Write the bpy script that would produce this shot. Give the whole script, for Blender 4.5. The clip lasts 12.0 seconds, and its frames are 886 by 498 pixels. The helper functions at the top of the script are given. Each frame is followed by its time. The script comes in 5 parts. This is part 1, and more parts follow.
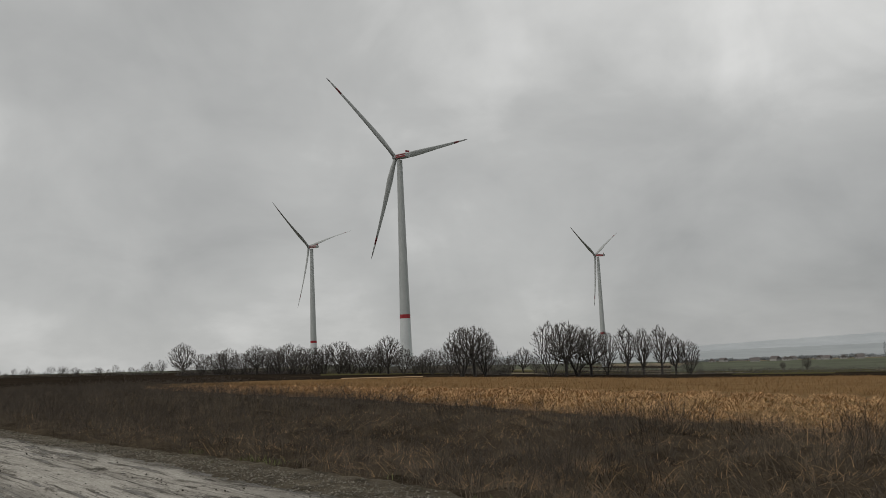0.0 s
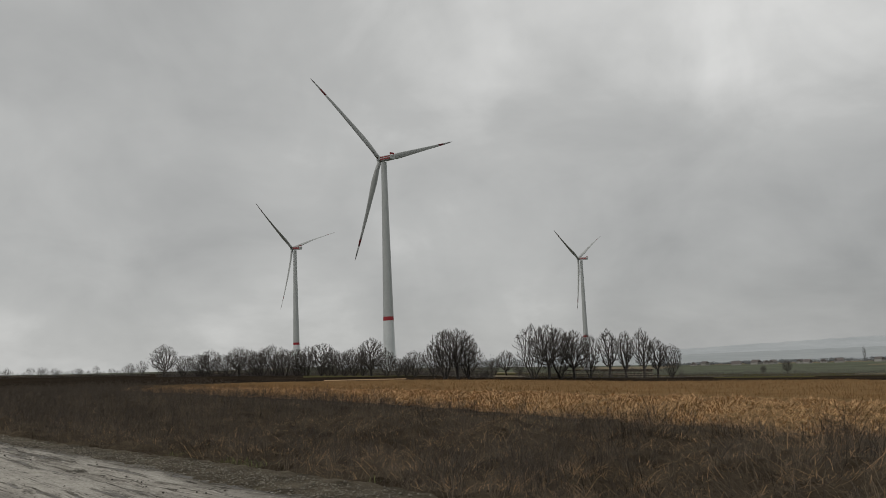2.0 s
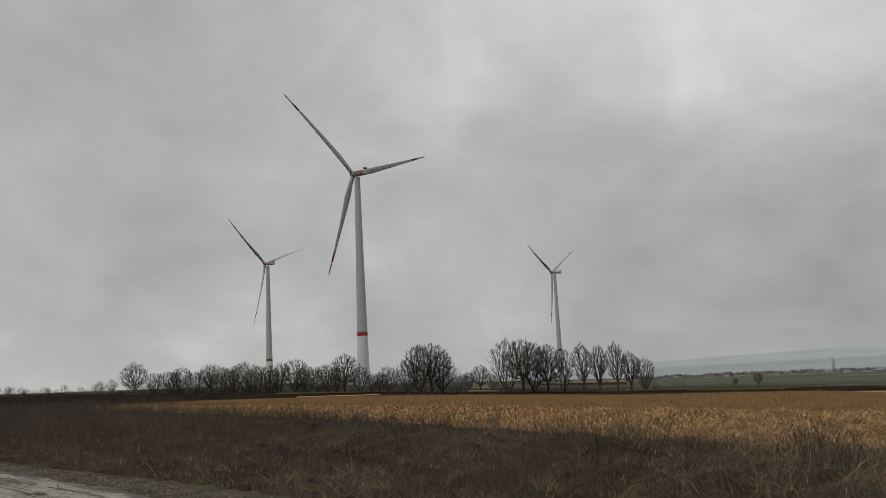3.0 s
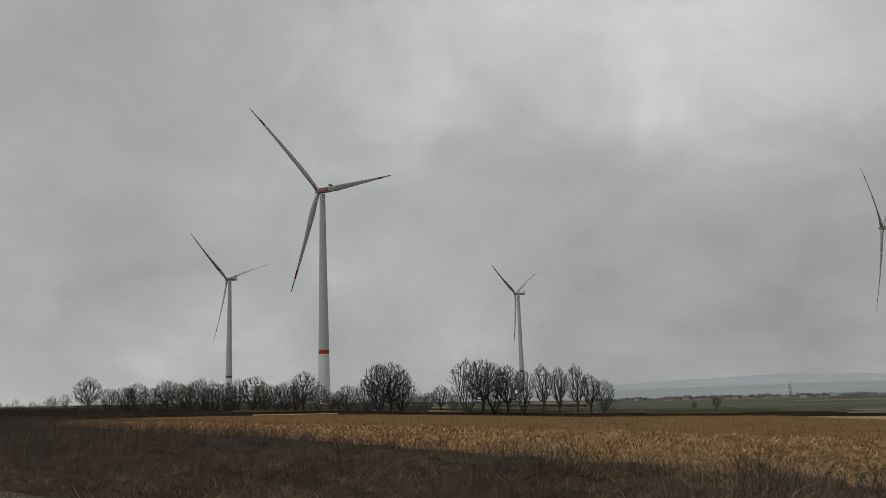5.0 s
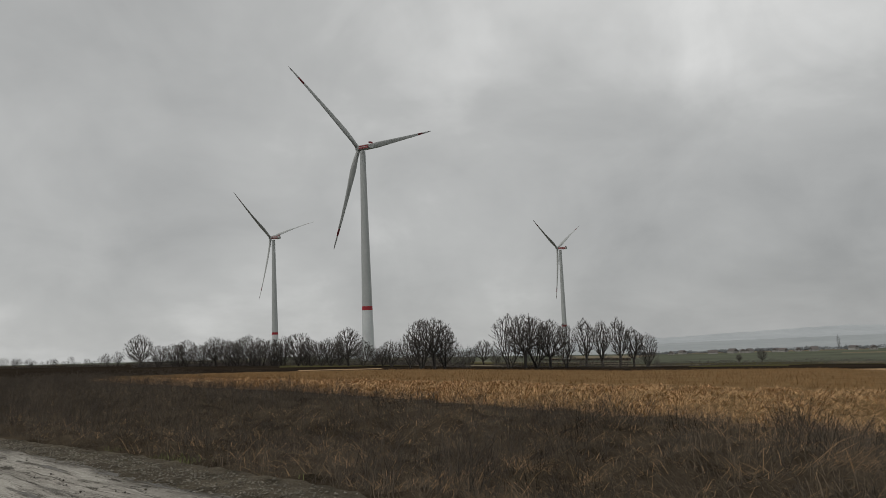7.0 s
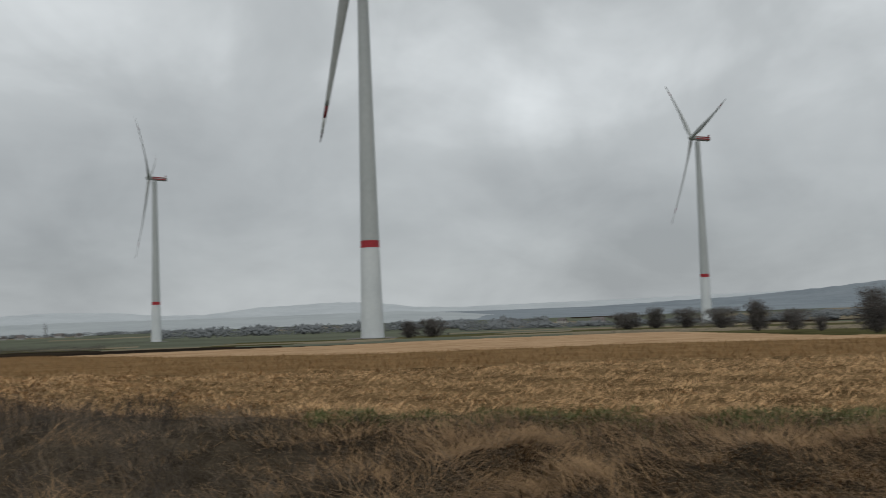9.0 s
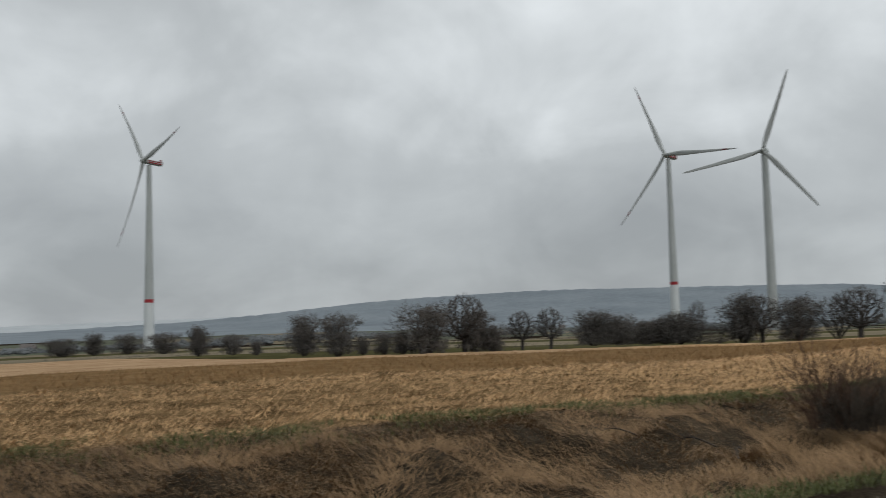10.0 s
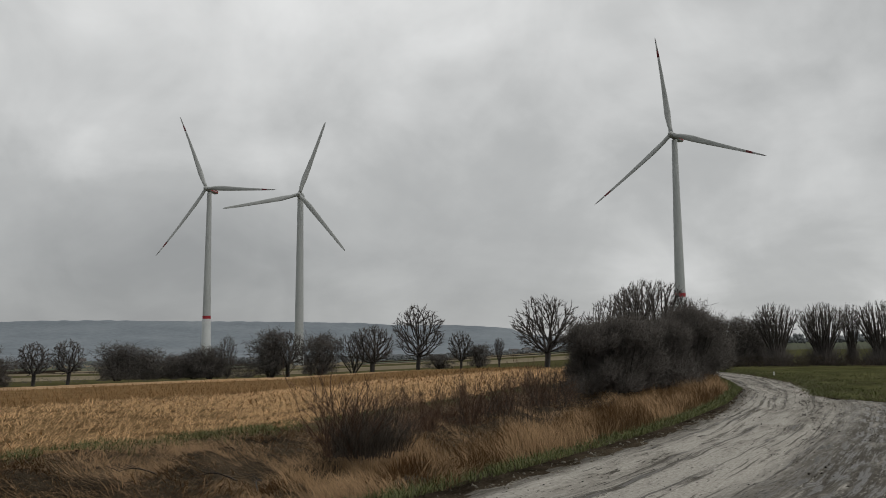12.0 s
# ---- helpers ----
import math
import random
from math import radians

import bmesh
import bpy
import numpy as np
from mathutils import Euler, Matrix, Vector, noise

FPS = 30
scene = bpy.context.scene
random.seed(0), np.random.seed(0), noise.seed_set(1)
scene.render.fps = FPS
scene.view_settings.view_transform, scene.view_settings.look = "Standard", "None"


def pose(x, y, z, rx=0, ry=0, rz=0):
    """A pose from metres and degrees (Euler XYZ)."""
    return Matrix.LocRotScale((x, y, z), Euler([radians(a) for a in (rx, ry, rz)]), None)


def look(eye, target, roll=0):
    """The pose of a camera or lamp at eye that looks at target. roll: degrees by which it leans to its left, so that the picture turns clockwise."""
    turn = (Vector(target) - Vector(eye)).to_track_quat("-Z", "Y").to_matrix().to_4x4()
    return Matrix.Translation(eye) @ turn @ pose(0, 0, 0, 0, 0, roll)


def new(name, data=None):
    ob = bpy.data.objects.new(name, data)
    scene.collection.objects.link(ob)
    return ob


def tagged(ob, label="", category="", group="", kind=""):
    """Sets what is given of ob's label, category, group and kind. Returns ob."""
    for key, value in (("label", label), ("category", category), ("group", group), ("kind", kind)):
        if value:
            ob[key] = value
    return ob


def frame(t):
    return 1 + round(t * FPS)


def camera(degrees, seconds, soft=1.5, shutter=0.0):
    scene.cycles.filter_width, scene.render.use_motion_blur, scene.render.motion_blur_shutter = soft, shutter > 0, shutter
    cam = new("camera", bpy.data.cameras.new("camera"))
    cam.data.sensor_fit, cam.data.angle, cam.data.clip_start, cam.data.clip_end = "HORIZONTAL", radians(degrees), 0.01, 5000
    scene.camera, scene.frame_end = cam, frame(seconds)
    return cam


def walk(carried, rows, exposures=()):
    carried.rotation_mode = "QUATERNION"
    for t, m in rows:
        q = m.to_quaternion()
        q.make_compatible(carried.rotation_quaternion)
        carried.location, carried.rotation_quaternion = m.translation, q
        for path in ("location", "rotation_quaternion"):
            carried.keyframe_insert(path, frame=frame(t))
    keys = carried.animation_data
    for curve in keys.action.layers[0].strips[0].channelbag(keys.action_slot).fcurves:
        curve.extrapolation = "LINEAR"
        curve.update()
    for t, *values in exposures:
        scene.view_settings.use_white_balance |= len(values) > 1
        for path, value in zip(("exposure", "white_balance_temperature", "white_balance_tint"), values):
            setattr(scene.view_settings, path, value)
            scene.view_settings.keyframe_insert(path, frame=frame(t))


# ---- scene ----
# ---------------------------------------------------------------- camera and its walk
EYE_Z = 1.65
cam = camera(55.64, 12.0, soft=0.75, shutter=0.16)
# seconds, x, y, z, yaw, pitch, roll
PATH = [
    (0.0, 0, 0, EYE_Z, 0.00, 7.19, 2.38), (0.5, 0, 0, EYE_Z, -0.23, 7.32, 2.25), (1.0, 0, 0, EYE_Z, -0.34, 7.32, 2.26),
    (1.5, 0, 0, EYE_Z, -0.26, 7.43, 2.16), (2.0, 0, 0, EYE_Z, -1.14, 7.31, 2.15), (2.5, 0.02, 0.05, EYE_Z, -2.90, 7.40, 2.58),
    (3.0, 0.05, 0.2, EYE_Z, -2.87, 8.24, 2.67), (3.5, 0.18, 0.35, EYE_Z, -2.96, 8.96, 2.56), (3.7, 0.22, 0.38, EYE_Z, -2.95, 9.36, 2.56),
    (4.5, 0.4, 0.45, EYE_Z, -4.60, 9.80, 2.10), (5.3, 0.5, 0.5, EYE_Z, -5.55, 9.18, 1.81), (5.5, 0.52, 0.5, EYE_Z, -5.35, 9.04, 1.70),
    (6.0, 0.55, 0.5, EYE_Z, -4.00, 8.13, 1.77), (6.5, 0.58, 0.5, EYE_Z, -2.57, 7.05, 1.98), (7.0, 0.6, 0.5, EYE_Z, -2.51, 6.55, 2.27),
    (7.2, 0.6, 0.5, EYE_Z, -2.38, 6.60, 2.27), (7.5, 0.57, 0.46, EYE_Z, -5.30, 6.30, 2.30), (8.0, 0.36, 0.3, EYE_Z, -20.0, 5.20, 2.40),
    (8.4, 0.15, 0.12, EYE_Z, -33.0, 4.40, 2.40), (8.8, 0, 0, EYE_Z, -46.24, 3.91, 2.32), (9.0, 0, 0, EYE_Z, -52.89, 3.76, 2.00),
    (9.5, 0, 0, EYE_Z, -70.63, 4.00, 1.72), (10.0, 0, 0, EYE_Z, -89.50, 4.37, 1.50), (10.5, 0, 0, EYE_Z, -102.36, 5.16, 1.55),
    (11.0, 0, 0, EYE_Z, -110.67, 5.69, 1.47), (11.5, 0, 0, EYE_Z, -116.68, 5.81, 0.94), (12.0, 0, 0, EYE_Z, -120.60, 6.16, 0.43),
]
walk(cam, [(t, pose(x, y, z, 90 + p, r, w)) for t, x, y, z, w, p, r in PATH], exposures=[(0, 0.02, 6650, 10), (2.8, 0.0, 6650, 10), (3.5, -0.08, 6620, 10), (5.5, -0.15, 6620, 10), (6.4, -0.10, 6620, 10), (7.2, 0.04, 6600, 10), (8.8, 0.12, 6290, 8), (9.5, 0.08, 6270, 8), (10, 0.15, 6250, 8), (10.5, 0.14, 6270, 8), (11, 0.06, 6400, 9), (12, 0.0, 6550, 10)])

# ---------------------------------------------------------------- sky and sun
SUN_AZ, SUN_EL = 125.0, 52.0
world = bpy.data.worlds.new("overcast_sky")
scene.world = world
world.use_nodes = True
wt = world.node_tree
wt.nodes.clear()


def wnode(kind, **values):
    nd = wt.nodes.new(kind)
    for k, v in values.items():
        nd.inputs[k.replace("_", " ")].default_value = v
    return nd


def wmath(op, a, b=None, c=None):
    nd = wt.nodes.new("ShaderNodeMath")
    nd.operation = op
    for i, v in enumerate((a, b, c)):
        if v is None:
            continue
        if isinstance(v, (int, float)):
            nd.inputs[i].default_value = v
        else:
            wt.links.new(v, nd.inputs[i])
    return nd.outputs[0]


def direction(az, el):
    a, e = radians(az), radians(el)
    return (-math.sin(a) * math.cos(e), math.cos(a) * math.cos(e), math.sin(e))


coords = wt.nodes.new("ShaderNodeTexCoord")
sep = wt.nodes.new("ShaderNodeSeparateXYZ")
wt.links.new(coords.outputs["Generated"], sep.inputs[0])
# the cloud deck: the direction carried on to a flat layer overhead
lift = wmath("ADD", wmath("MAXIMUM", sep.outputs["Z"], 0.0), 0.40)
deck = wt.nodes.new("ShaderNodeCombineXYZ")
wt.links.new(wmath("DIVIDE", sep.outputs["X"], lift), deck.inputs[0])
wt.links.new(wmath("DIVIDE", sep.outputs["Y"], lift), deck.inputs[1])
big = wnode("ShaderNodeTexNoise", Scale=0.9, Detail=4.0, Roughness=0.5, Distortion=0.4)
fine = wnode("ShaderNodeTexNoise", Scale=2.6, Detail=5.0, Roughness=0.56, Distortion=0.35)
for nd in (big, fine):
    wt.links.new(deck.outputs[0], nd.inputs["Vector"])
puffs = wnode("ShaderNodeTexNoise", Scale=5.5, Detail=6.0, Roughness=0.5, Distortion=0.6)
wt.links.new(coords.outputs["Generated"], puffs.inputs["Vector"])
clouds = wmath("ADD", wmath("MULTIPLY", big.outputs[0], 0.45), wmath("MULTIPLY", fine.outputs[0], 0.27))
clouds = wmath("ADD", clouds, wmath("MULTIPLY", puffs.outputs[0], 0.28))


def lobe(az, el, sharp, gain):
    """A broad thin or thick part of the cloud cover."""
    dot = wt.nodes.new("ShaderNodeVectorMath")
    dot.operation = "DOT_PRODUCT"
    wt.links.new(coords.outputs["Generated"], dot.inputs[0])
    dot.inputs[1].default_value = direction(az, el)
    return wmath("MULTIPLY", wmath("POWER", wmath("MAXIMUM", dot.outputs["Value"], 0.0), sharp), gain)


for spec in ((-25, 21, 60, 0.13), (26, 1, 60, 0.07), (18, 11, 60, -0.08), (-9, 12, 90, -0.07), (-62, 15, 60, 0.06), (-66, 2, 120, -0.14), (-88, 3, 26, -0.13), (-112, 24, 40, 0.06), (-145, 8, 40, 0.06), (-124, 24, 30, 0.10), (-28, 4, 50, -0.08), (-106, 4, 60, -0.14), (-92, 16, 40, 0.13), (-107, 18, 50, 0.07), (-27, 9, 60, -0.06), (-8, 22, 50, 0.08), (-131, 19, 60, 0.07), (-148, 17, 60, -0.05), (17, 5, 120, 0.04), (-74, 13, 50, 0.03), (-33, 9, 60, 0.06), (-131, 6, 120, -0.08), (-148, 6, 80, 0.08), (-118, 6, 80, -0.07), (-99, 4, 60, -0.05), (-26, 4, 90, -0.05)):
    clouds = wmath("ADD", clouds, lobe(*spec))
ramp = wt.nodes.new("ShaderNodeValToRGB")
wt.links.new(clouds, ramp.inputs[0])
ramp.color_ramp.elements[0].position, ramp.color_ramp.elements[0].color = 0.30, (0.315, 0.325, 0.330, 1)
ramp.color_ramp.elements[1].position, ramp.color_ramp.elements[1].color = 0.74, (0.800, 0.812, 0.812, 1)
mid = ramp.color_ramp.elements.new(0.52)
mid.color = (0.470, 0.482, 0.483, 1)
sky = wt.nodes.new("ShaderNodeTexSky")
sky.sky_type, sky.sun_disc = "NISHITA", False
sky.sun_elevation, sky.sun_rotation = radians(SUN_EL), radians(-SUN_AZ)
clear, cover, both, wout = (wt.nodes.new(k) for k in ("ShaderNodeBackground", "ShaderNodeBackground", "ShaderNodeMixShader", "ShaderNodeOutputWorld"))
wt.links.new(sky.outputs[0], clear.inputs[0])
wt.links.new(ramp.outputs[0], cover.inputs[0])
clear.inputs[1].default_value, cover.inputs[1].default_value = 0.06, 1.0
both.inputs[0].default_value = 0.96
wt.links.new(clear.outputs[0], both.inputs[1])
wt.links.new(cover.outputs[0], both.inputs[2])
wt.links.new(both.outputs[0], wout.inputs[0])
sun = new("sun", bpy.data.lights.new("sun", "SUN"))
sun.data.energy, sun.data.angle, sun.data.color = 1.0, radians(24), (1.0, 0.96, 0.9)
sun.matrix_world = look(Vector(direction(SUN_AZ, SUN_EL)) * 100, (0, 0, 0))


# ---------------------------------------------------------------- materials
def material(name, dark, light, rough=0.9, scale=3.0, fine_scale=40.0, bump=0.3, dist=0.02, per_island=0.0, per_object=0.0, metal=0.0,
             spec=0.3, stain=None, stain_scale=0.4, stain_at=0.6, gloss_at=None):
    """A surface of two tones with coarse stains, fine grain and relief."""
    m = bpy.data.materials.new(name)
    m.use_nodes = True
    t = m.node_tree
    b = t.nodes["Principled BSDF"]
    b.inputs["Roughness"].default_value, b.inputs["Metallic"].default_value = rough, metal
    b.inputs["Specular IOR Level"].default_value = spec
    pos = t.nodes.new("ShaderNodeTexCoord").outputs["Object"]

    def tex(s, detail=5.0):
        nd = t.nodes.new("ShaderNodeTexNoise")
        nd.inputs["Scale"].default_value, nd.inputs["Detail"].default_value = s, detail
        nd.inputs["Roughness"].default_value = 0.6
        t.links.new(pos, nd.inputs["Vector"])
        return nd.outputs[0]

    def calc(op, a, c):
        nd = t.nodes.new("ShaderNodeMath")
        nd.operation = op
        for i, v in enumerate((a, c)):
            if isinstance(v, (int, float)):
                nd.inputs[i].default_value = v
            else:
                t.links.new(v, nd.inputs[i])
        return nd.outputs[0]

    def blend(f, a, c):
        nd = t.nodes.new("ShaderNodeMix")
        nd.data_type = "RGBA"
        t.links.new(f, nd.inputs[0])
        for i, v in ((6, a), (7, c)):
            if isinstance(v, tuple):
                nd.inputs[i].default_value = (*v, 1)
            else:
                t.links.new(v, nd.inputs[i])
        return nd.outputs[2]

    def span(f, lo, hi):
        nd = t.nodes.new("ShaderNodeMapRange")
        t.links.new(f, nd.inputs[0])
        nd.inputs[1].default_value, nd.inputs[2].default_value = lo, hi
        return nd.outputs[0]

    coarse, grain = tex(scale), tex(fine_scale)
    f = span(calc("ADD", calc("MULTIPLY", coarse, 0.6), calc("MULTIPLY", grain, 0.4)), 0.36, 0.64)
    if per_island:
        f = calc("ADD", calc("MULTIPLY", f, 1 - per_island), calc("MULTIPLY", t.nodes.new("ShaderNodeNewGeometry").outputs["Random Per Island"], per_island))
    if per_object:
        f = calc("ADD", calc("MULTIPLY", f, 1 - per_object), calc("MULTIPLY", t.nodes.new("ShaderNodeObjectInfo").outputs["Random"], per_object))
    colour = blend(f, dark, light)
    if stain:
        patch = span(tex(stain_scale, 6.0), stain_at, stain_at + 0.08)
        colour = blend(patch, colour, stain)
        if gloss_at is not None:
            nd = t.nodes.new("ShaderNodeMapRange")
            t.links.new(patch, nd.inputs[0])
            nd.inputs[3].default_value, nd.inputs[4].default_value = rough, gloss_at
            t.links.new(nd.outputs[0], b.inputs["Roughness"])
    t.links.new(colour, b.inputs["Base Color"])
    if bump:
        nd = t.nodes.new("ShaderNodeBump")
        nd.inputs["Strength"].default_value, nd.inputs["Distance"].default_value = bump, dist
        t.links.new(f, nd.inputs["Height"])
        t.links.new(nd.outputs[0], b.inputs["Normal"])
    return m


M_SOIL = material("dark_soil", (0.014, 0.011, 0.008), (0.040, 0.031, 0.023), scale=0.05, fine_scale=1.5, bump=0.4, dist=0.1, spec=0.0)
M_MEADOW = material("winter_meadow", (0.05, 0.049, 0.022), (0.105, 0.096, 0.046), scale=0.02, fine_scale=0.4, bump=0.2, dist=0.1, spec=0.0)
M_LAWN = material("short_winter_grass", (0.038, 0.042, 0.017), (0.125, 0.122, 0.054), scale=0.45, fine_scale=7, bump=0.8, dist=0.04, spec=0.0, stain=(0.07, 0.058, 0.034), stain_scale=0.35, stain_at=0.57)
# meadow colour paled and greyed, so that it holds the valley haze
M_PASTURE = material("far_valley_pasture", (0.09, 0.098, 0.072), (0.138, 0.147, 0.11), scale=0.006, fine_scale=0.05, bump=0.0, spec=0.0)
M_STUBBLE = material("pale_stubble", (0.15, 0.13, 0.09), (0.25, 0.21, 0.15), scale=0.02, fine_scale=0.5, bump=0.2, dist=0.1, spec=0.0)


def track_surface():
    """Wet trodden gravel: pale fines, darker mud drawn out along the ruts, dark pebbles and a wet film."""
    m = bpy.data.materials.new("wet_gravel_track")
    m.use_nodes = True
    t = m.node_tree
    b = t.nodes["Principled BSDF"]
    pos = t.nodes.new("ShaderNodeTexCoord").outputs["UV"]

    def noise_at(sx, sy, sz, detail=6.0, rough=0.6, kind="ShaderNodeTexNoise"):
        mp = t.nodes.new("ShaderNodeMapping")
        mp.inputs["Scale"].default_value = (sx, sy, sz)
        t.links.new(pos, mp.inputs["Vector"])
        nd = t.nodes.new(kind)
        nd.inputs["Scale"].default_value = 1.0
        if kind == "ShaderNodeTexNoise":
            nd.inputs["Detail"].default_value, nd.inputs["Roughness"].default_value = detail, rough
        t.links.new(mp.outputs[0], nd.inputs["Vector"])
        return nd.outputs[0]

    def span(f, lo, hi, a=0.0, c=1.0):
        nd = t.nodes.new("ShaderNodeMapRange")
        t.links.new(f, nd.inputs[0])
        for k, v in zip((1, 2, 3, 4), (lo, hi, a, c)):
            nd.inputs[k].default_value = v
        return nd.outputs[0]

    def blend(f, a, c):
        nd = t.nodes.new("ShaderNodeMix")
        nd.data_type = "RGBA"
        t.links.new(f, nd.inputs[0])
        for k, v in ((6, a), (7, c)):
            if isinstance(v, tuple):
                nd.inputs[k].default_value = (*v, 1)
            else:
                t.links.new(v, nd.inputs[k])
        return nd.outputs[2]

    def calc(op, a, c):
        nd = t.nodes.new("ShaderNodeMath")
        nd.operation = op
        for k, v in enumerate((a, c)):
            if isinstance(v, (int, float)):
                nd.inputs[k].default_value = v
            else:
                t.links.new(v, nd.inputs[k])
        return nd.outputs[0]

    broad = noise_at(0.10, 0.8, 1.0)
    streak = noise_at(0.07, 4.5, 1.0, 8.0, 0.62)
    scratch = noise_at(0.22, 15.0, 3.0, 6.0, 0.65)
    clods = noise_at(0.7, 3.5, 3.0, 9.0, 0.75)
    dashes = noise_at(1.1, 9.0, 3.0, 6.0, 0.7)
    speck = noise_at(5.0, 26.0, 9.0, 3.0, 0.7)
    grit = noise_at(16, 24, 18, 6.0, 0.75)
    pebble = noise_at(7, 7, 7, kind="ShaderNodeTexVoronoi")
    across = t.nodes.new("ShaderNodeSeparateXYZ")
    t.links.new(pos, across.inputs[0])

    def mixed(a, ka, c, kc):
        return calc("ADD", calc("MULTIPLY", a, ka), calc("MULTIPLY", c, kc))
    base = blend(span(grit, 0.33, 0.67), (0.27, 0.253, 0.222), (0.50, 0.475, 0.427))
    base = blend(calc("MULTIPLY", span(mixed(broad, 0.5, clods, 0.5), 0.46, 0.56), 0.7), base, (0.19, 0.175, 0.150))
    # darker mud in long streaks, over the yard side and along the shoulder
    mud = calc("MULTIPLY", span(mixed(streak, 0.65, clods, 0.35), 0.525, 0.56), 0.8)
    yard = calc("MULTIPLY", span(across.outputs["Y"], 2.2, 3.1), span(calc("ADD", mixed(broad, 0.3, clods, 0.45), calc("MULTIPLY", dashes, 0.25)), 0.41, 0.50))
    side = calc("MULTIPLY", span(across.outputs["Y"], 0.4, 0.0), span(mixed(clods, 0.6, dashes, 0.4), 0.36, 0.50))
    wet = calc("MAXIMUM", mud, yard)
    mud = calc("MAXIMUM", mud, calc("MULTIPLY", calc("MAXIMUM", yard, side), 0.92))
    col = blend(mud, base, (0.066, 0.058, 0.046))
    col = blend(calc("MULTIPLY", span(mixed(scratch, 0.6, streak, 0.4), 0.545, 0.57), 0.8), col, (0.075, 0.067, 0.055))
    col = blend(calc("MULTIPLY", span(mixed(dashes, 0.65, broad, 0.35), 0.565, 0.585), 0.9), col, (0.045, 0.040, 0.032))
    col = blend(calc("MULTIPLY", span(mixed(speck, 0.7, clods, 0.3), 0.585, 0.61), 0.85), col, (0.050, 0.045, 0.036))
    col = blend(calc("MULTIPLY", span(mixed(speck, 0.5, scratch, 0.5), 0.43, 0.40), 0.55), col, (0.52, 0.50, 0.455))
    col = blend(calc("MULTIPLY", span(pebble, 0.10, 0.06), 0.6), col, (0.075, 0.069, 0.06))
    t.links.new(col, b.inputs["Base Color"])
    film = calc("MULTIPLY", wet, span(mixed(dashes, 0.6, scratch, 0.4), 0.48, 0.54))
    t.links.new(span(film, 0.0, 1.0, 0.88, 0.34), b.inputs["Roughness"])
    t.links.new(span(film, 0.0, 1.0, 0.08, 0.3), b.inputs["Specular IOR Level"])
    bump = t.nodes.new("ShaderNodeBump")
    bump.inputs["Strength"].default_value, bump.inputs["Distance"].default_value = 0.9, 0.06
    height = calc("ADD", calc("MULTIPLY", clods, 0.6), calc("ADD", calc("MULTIPLY", dashes, 0.5), calc("ADD", calc("MULTIPLY", streak, 0.5), calc("MULTIPLY", speck, 0.35))))
    t.links.new(height, bump.inputs["Height"])
    t.links.new(bump.outputs[0], b.inputs["Normal"])
    return m


M_GRAVEL = track_surface()
M_SHOULDER = material("stony_shoulder", (0.040, 0.033, 0.023), (0.16, 0.135, 0.098), scale=1.6, fine_scale=26, bump=1.0, dist=0.05, spec=0.1, stain=(0.075, 0.078, 0.034), stain_scale=1.1, stain_at=0.6)
M_VERGE = material("verge_litter", (0.022, 0.018, 0.013), (0.105, 0.083, 0.059), scale=1.2, fine_scale=25, bump=0.8, dist=0.05, spec=0.0)
M_FIELD = material("straw_litter", (0.075, 0.048, 0.023), (0.24, 0.158, 0.08), scale=0.7, fine_scale=14, bump=0.8, dist=0.06, spec=0.0)
M_STRAW = material("pale_straw", (0.185, 0.115, 0.058), (0.82, 0.522, 0.266), rough=0.9, scale=1.1, fine_scale=8, bump=0, per_island=0.4, spec=0.08)
M_STALK = material("brown_standing_crop", (0.165, 0.097, 0.043), (0.36, 0.212, 0.097), rough=0.9, scale=0.3, fine_scale=6, bump=0, per_island=0.6, spec=0.08)
M_DRYGRASS = material("tawny_dry_grass", (0.095, 0.058, 0.029), (0.41, 0.265, 0.143), rough=0.8, scale=0.4, fine_scale=6, bump=0, per_island=0.6, spec=0.1)
M_DARKGRASS = material("brown_dead_weeds", (0.024, 0.019, 0.014), (0.19, 0.148, 0.106), rough=0.85, scale=0.3, fine_scale=6, bump=0, per_island=0.6, spec=0.1)
M_WOODY = material("dark_woody_weeds", (0.018, 0.015, 0.012), (0.105, 0.086, 0.067), rough=0.85, scale=0.3, fine_scale=6, bump=0, per_island=0.6, spec=0.1)
M_STEM = material("dark_weed_stems", (0.024, 0.02, 0.016), (0.115, 0.092, 0.072), rough=0.85, scale=1, fine_scale=6, bump=0, per_island=0.6)
M_GREEN = material("fresh_grass", (0.050, 0.058, 0.017), (0.145, 0.158, 0.055), rough=0.7, scale=0.6, fine_scale=7, bump=0, per_island=0.6)
M_BARK = material("dark_bark", (0.034, 0.030, 0.028), (0.088, 0.078, 0.071), scale=2, fine_scale=20, bump=0.4, per_object=0.2)
M_TWIG = material("bare_twigs", (0.042, 0.038, 0.035), (0.118, 0.105, 0.096), scale=1, fine_scale=8, bump=0, per_island=0.5)
M_BUSH = material("dense_dark_bush", (0.050, 0.046, 0.042), (0.145, 0.130, 0.117), scale=1, fine_scale=8, bump=0, per_island=0.6)
M_TOWER = material("grey_tower_paint", (0.35, 0.372, 0.37), (0.43, 0.45, 0.445), rough=0.5, scale=0.05, fine_scale=0.6, bump=0.05)
M_TOWER_LOW = material("pale_tower_base", (0.54, 0.57, 0.58), (0.63, 0.655, 0.66), rough=0.5, scale=0.08, fine_scale=0.8, bump=0.05)
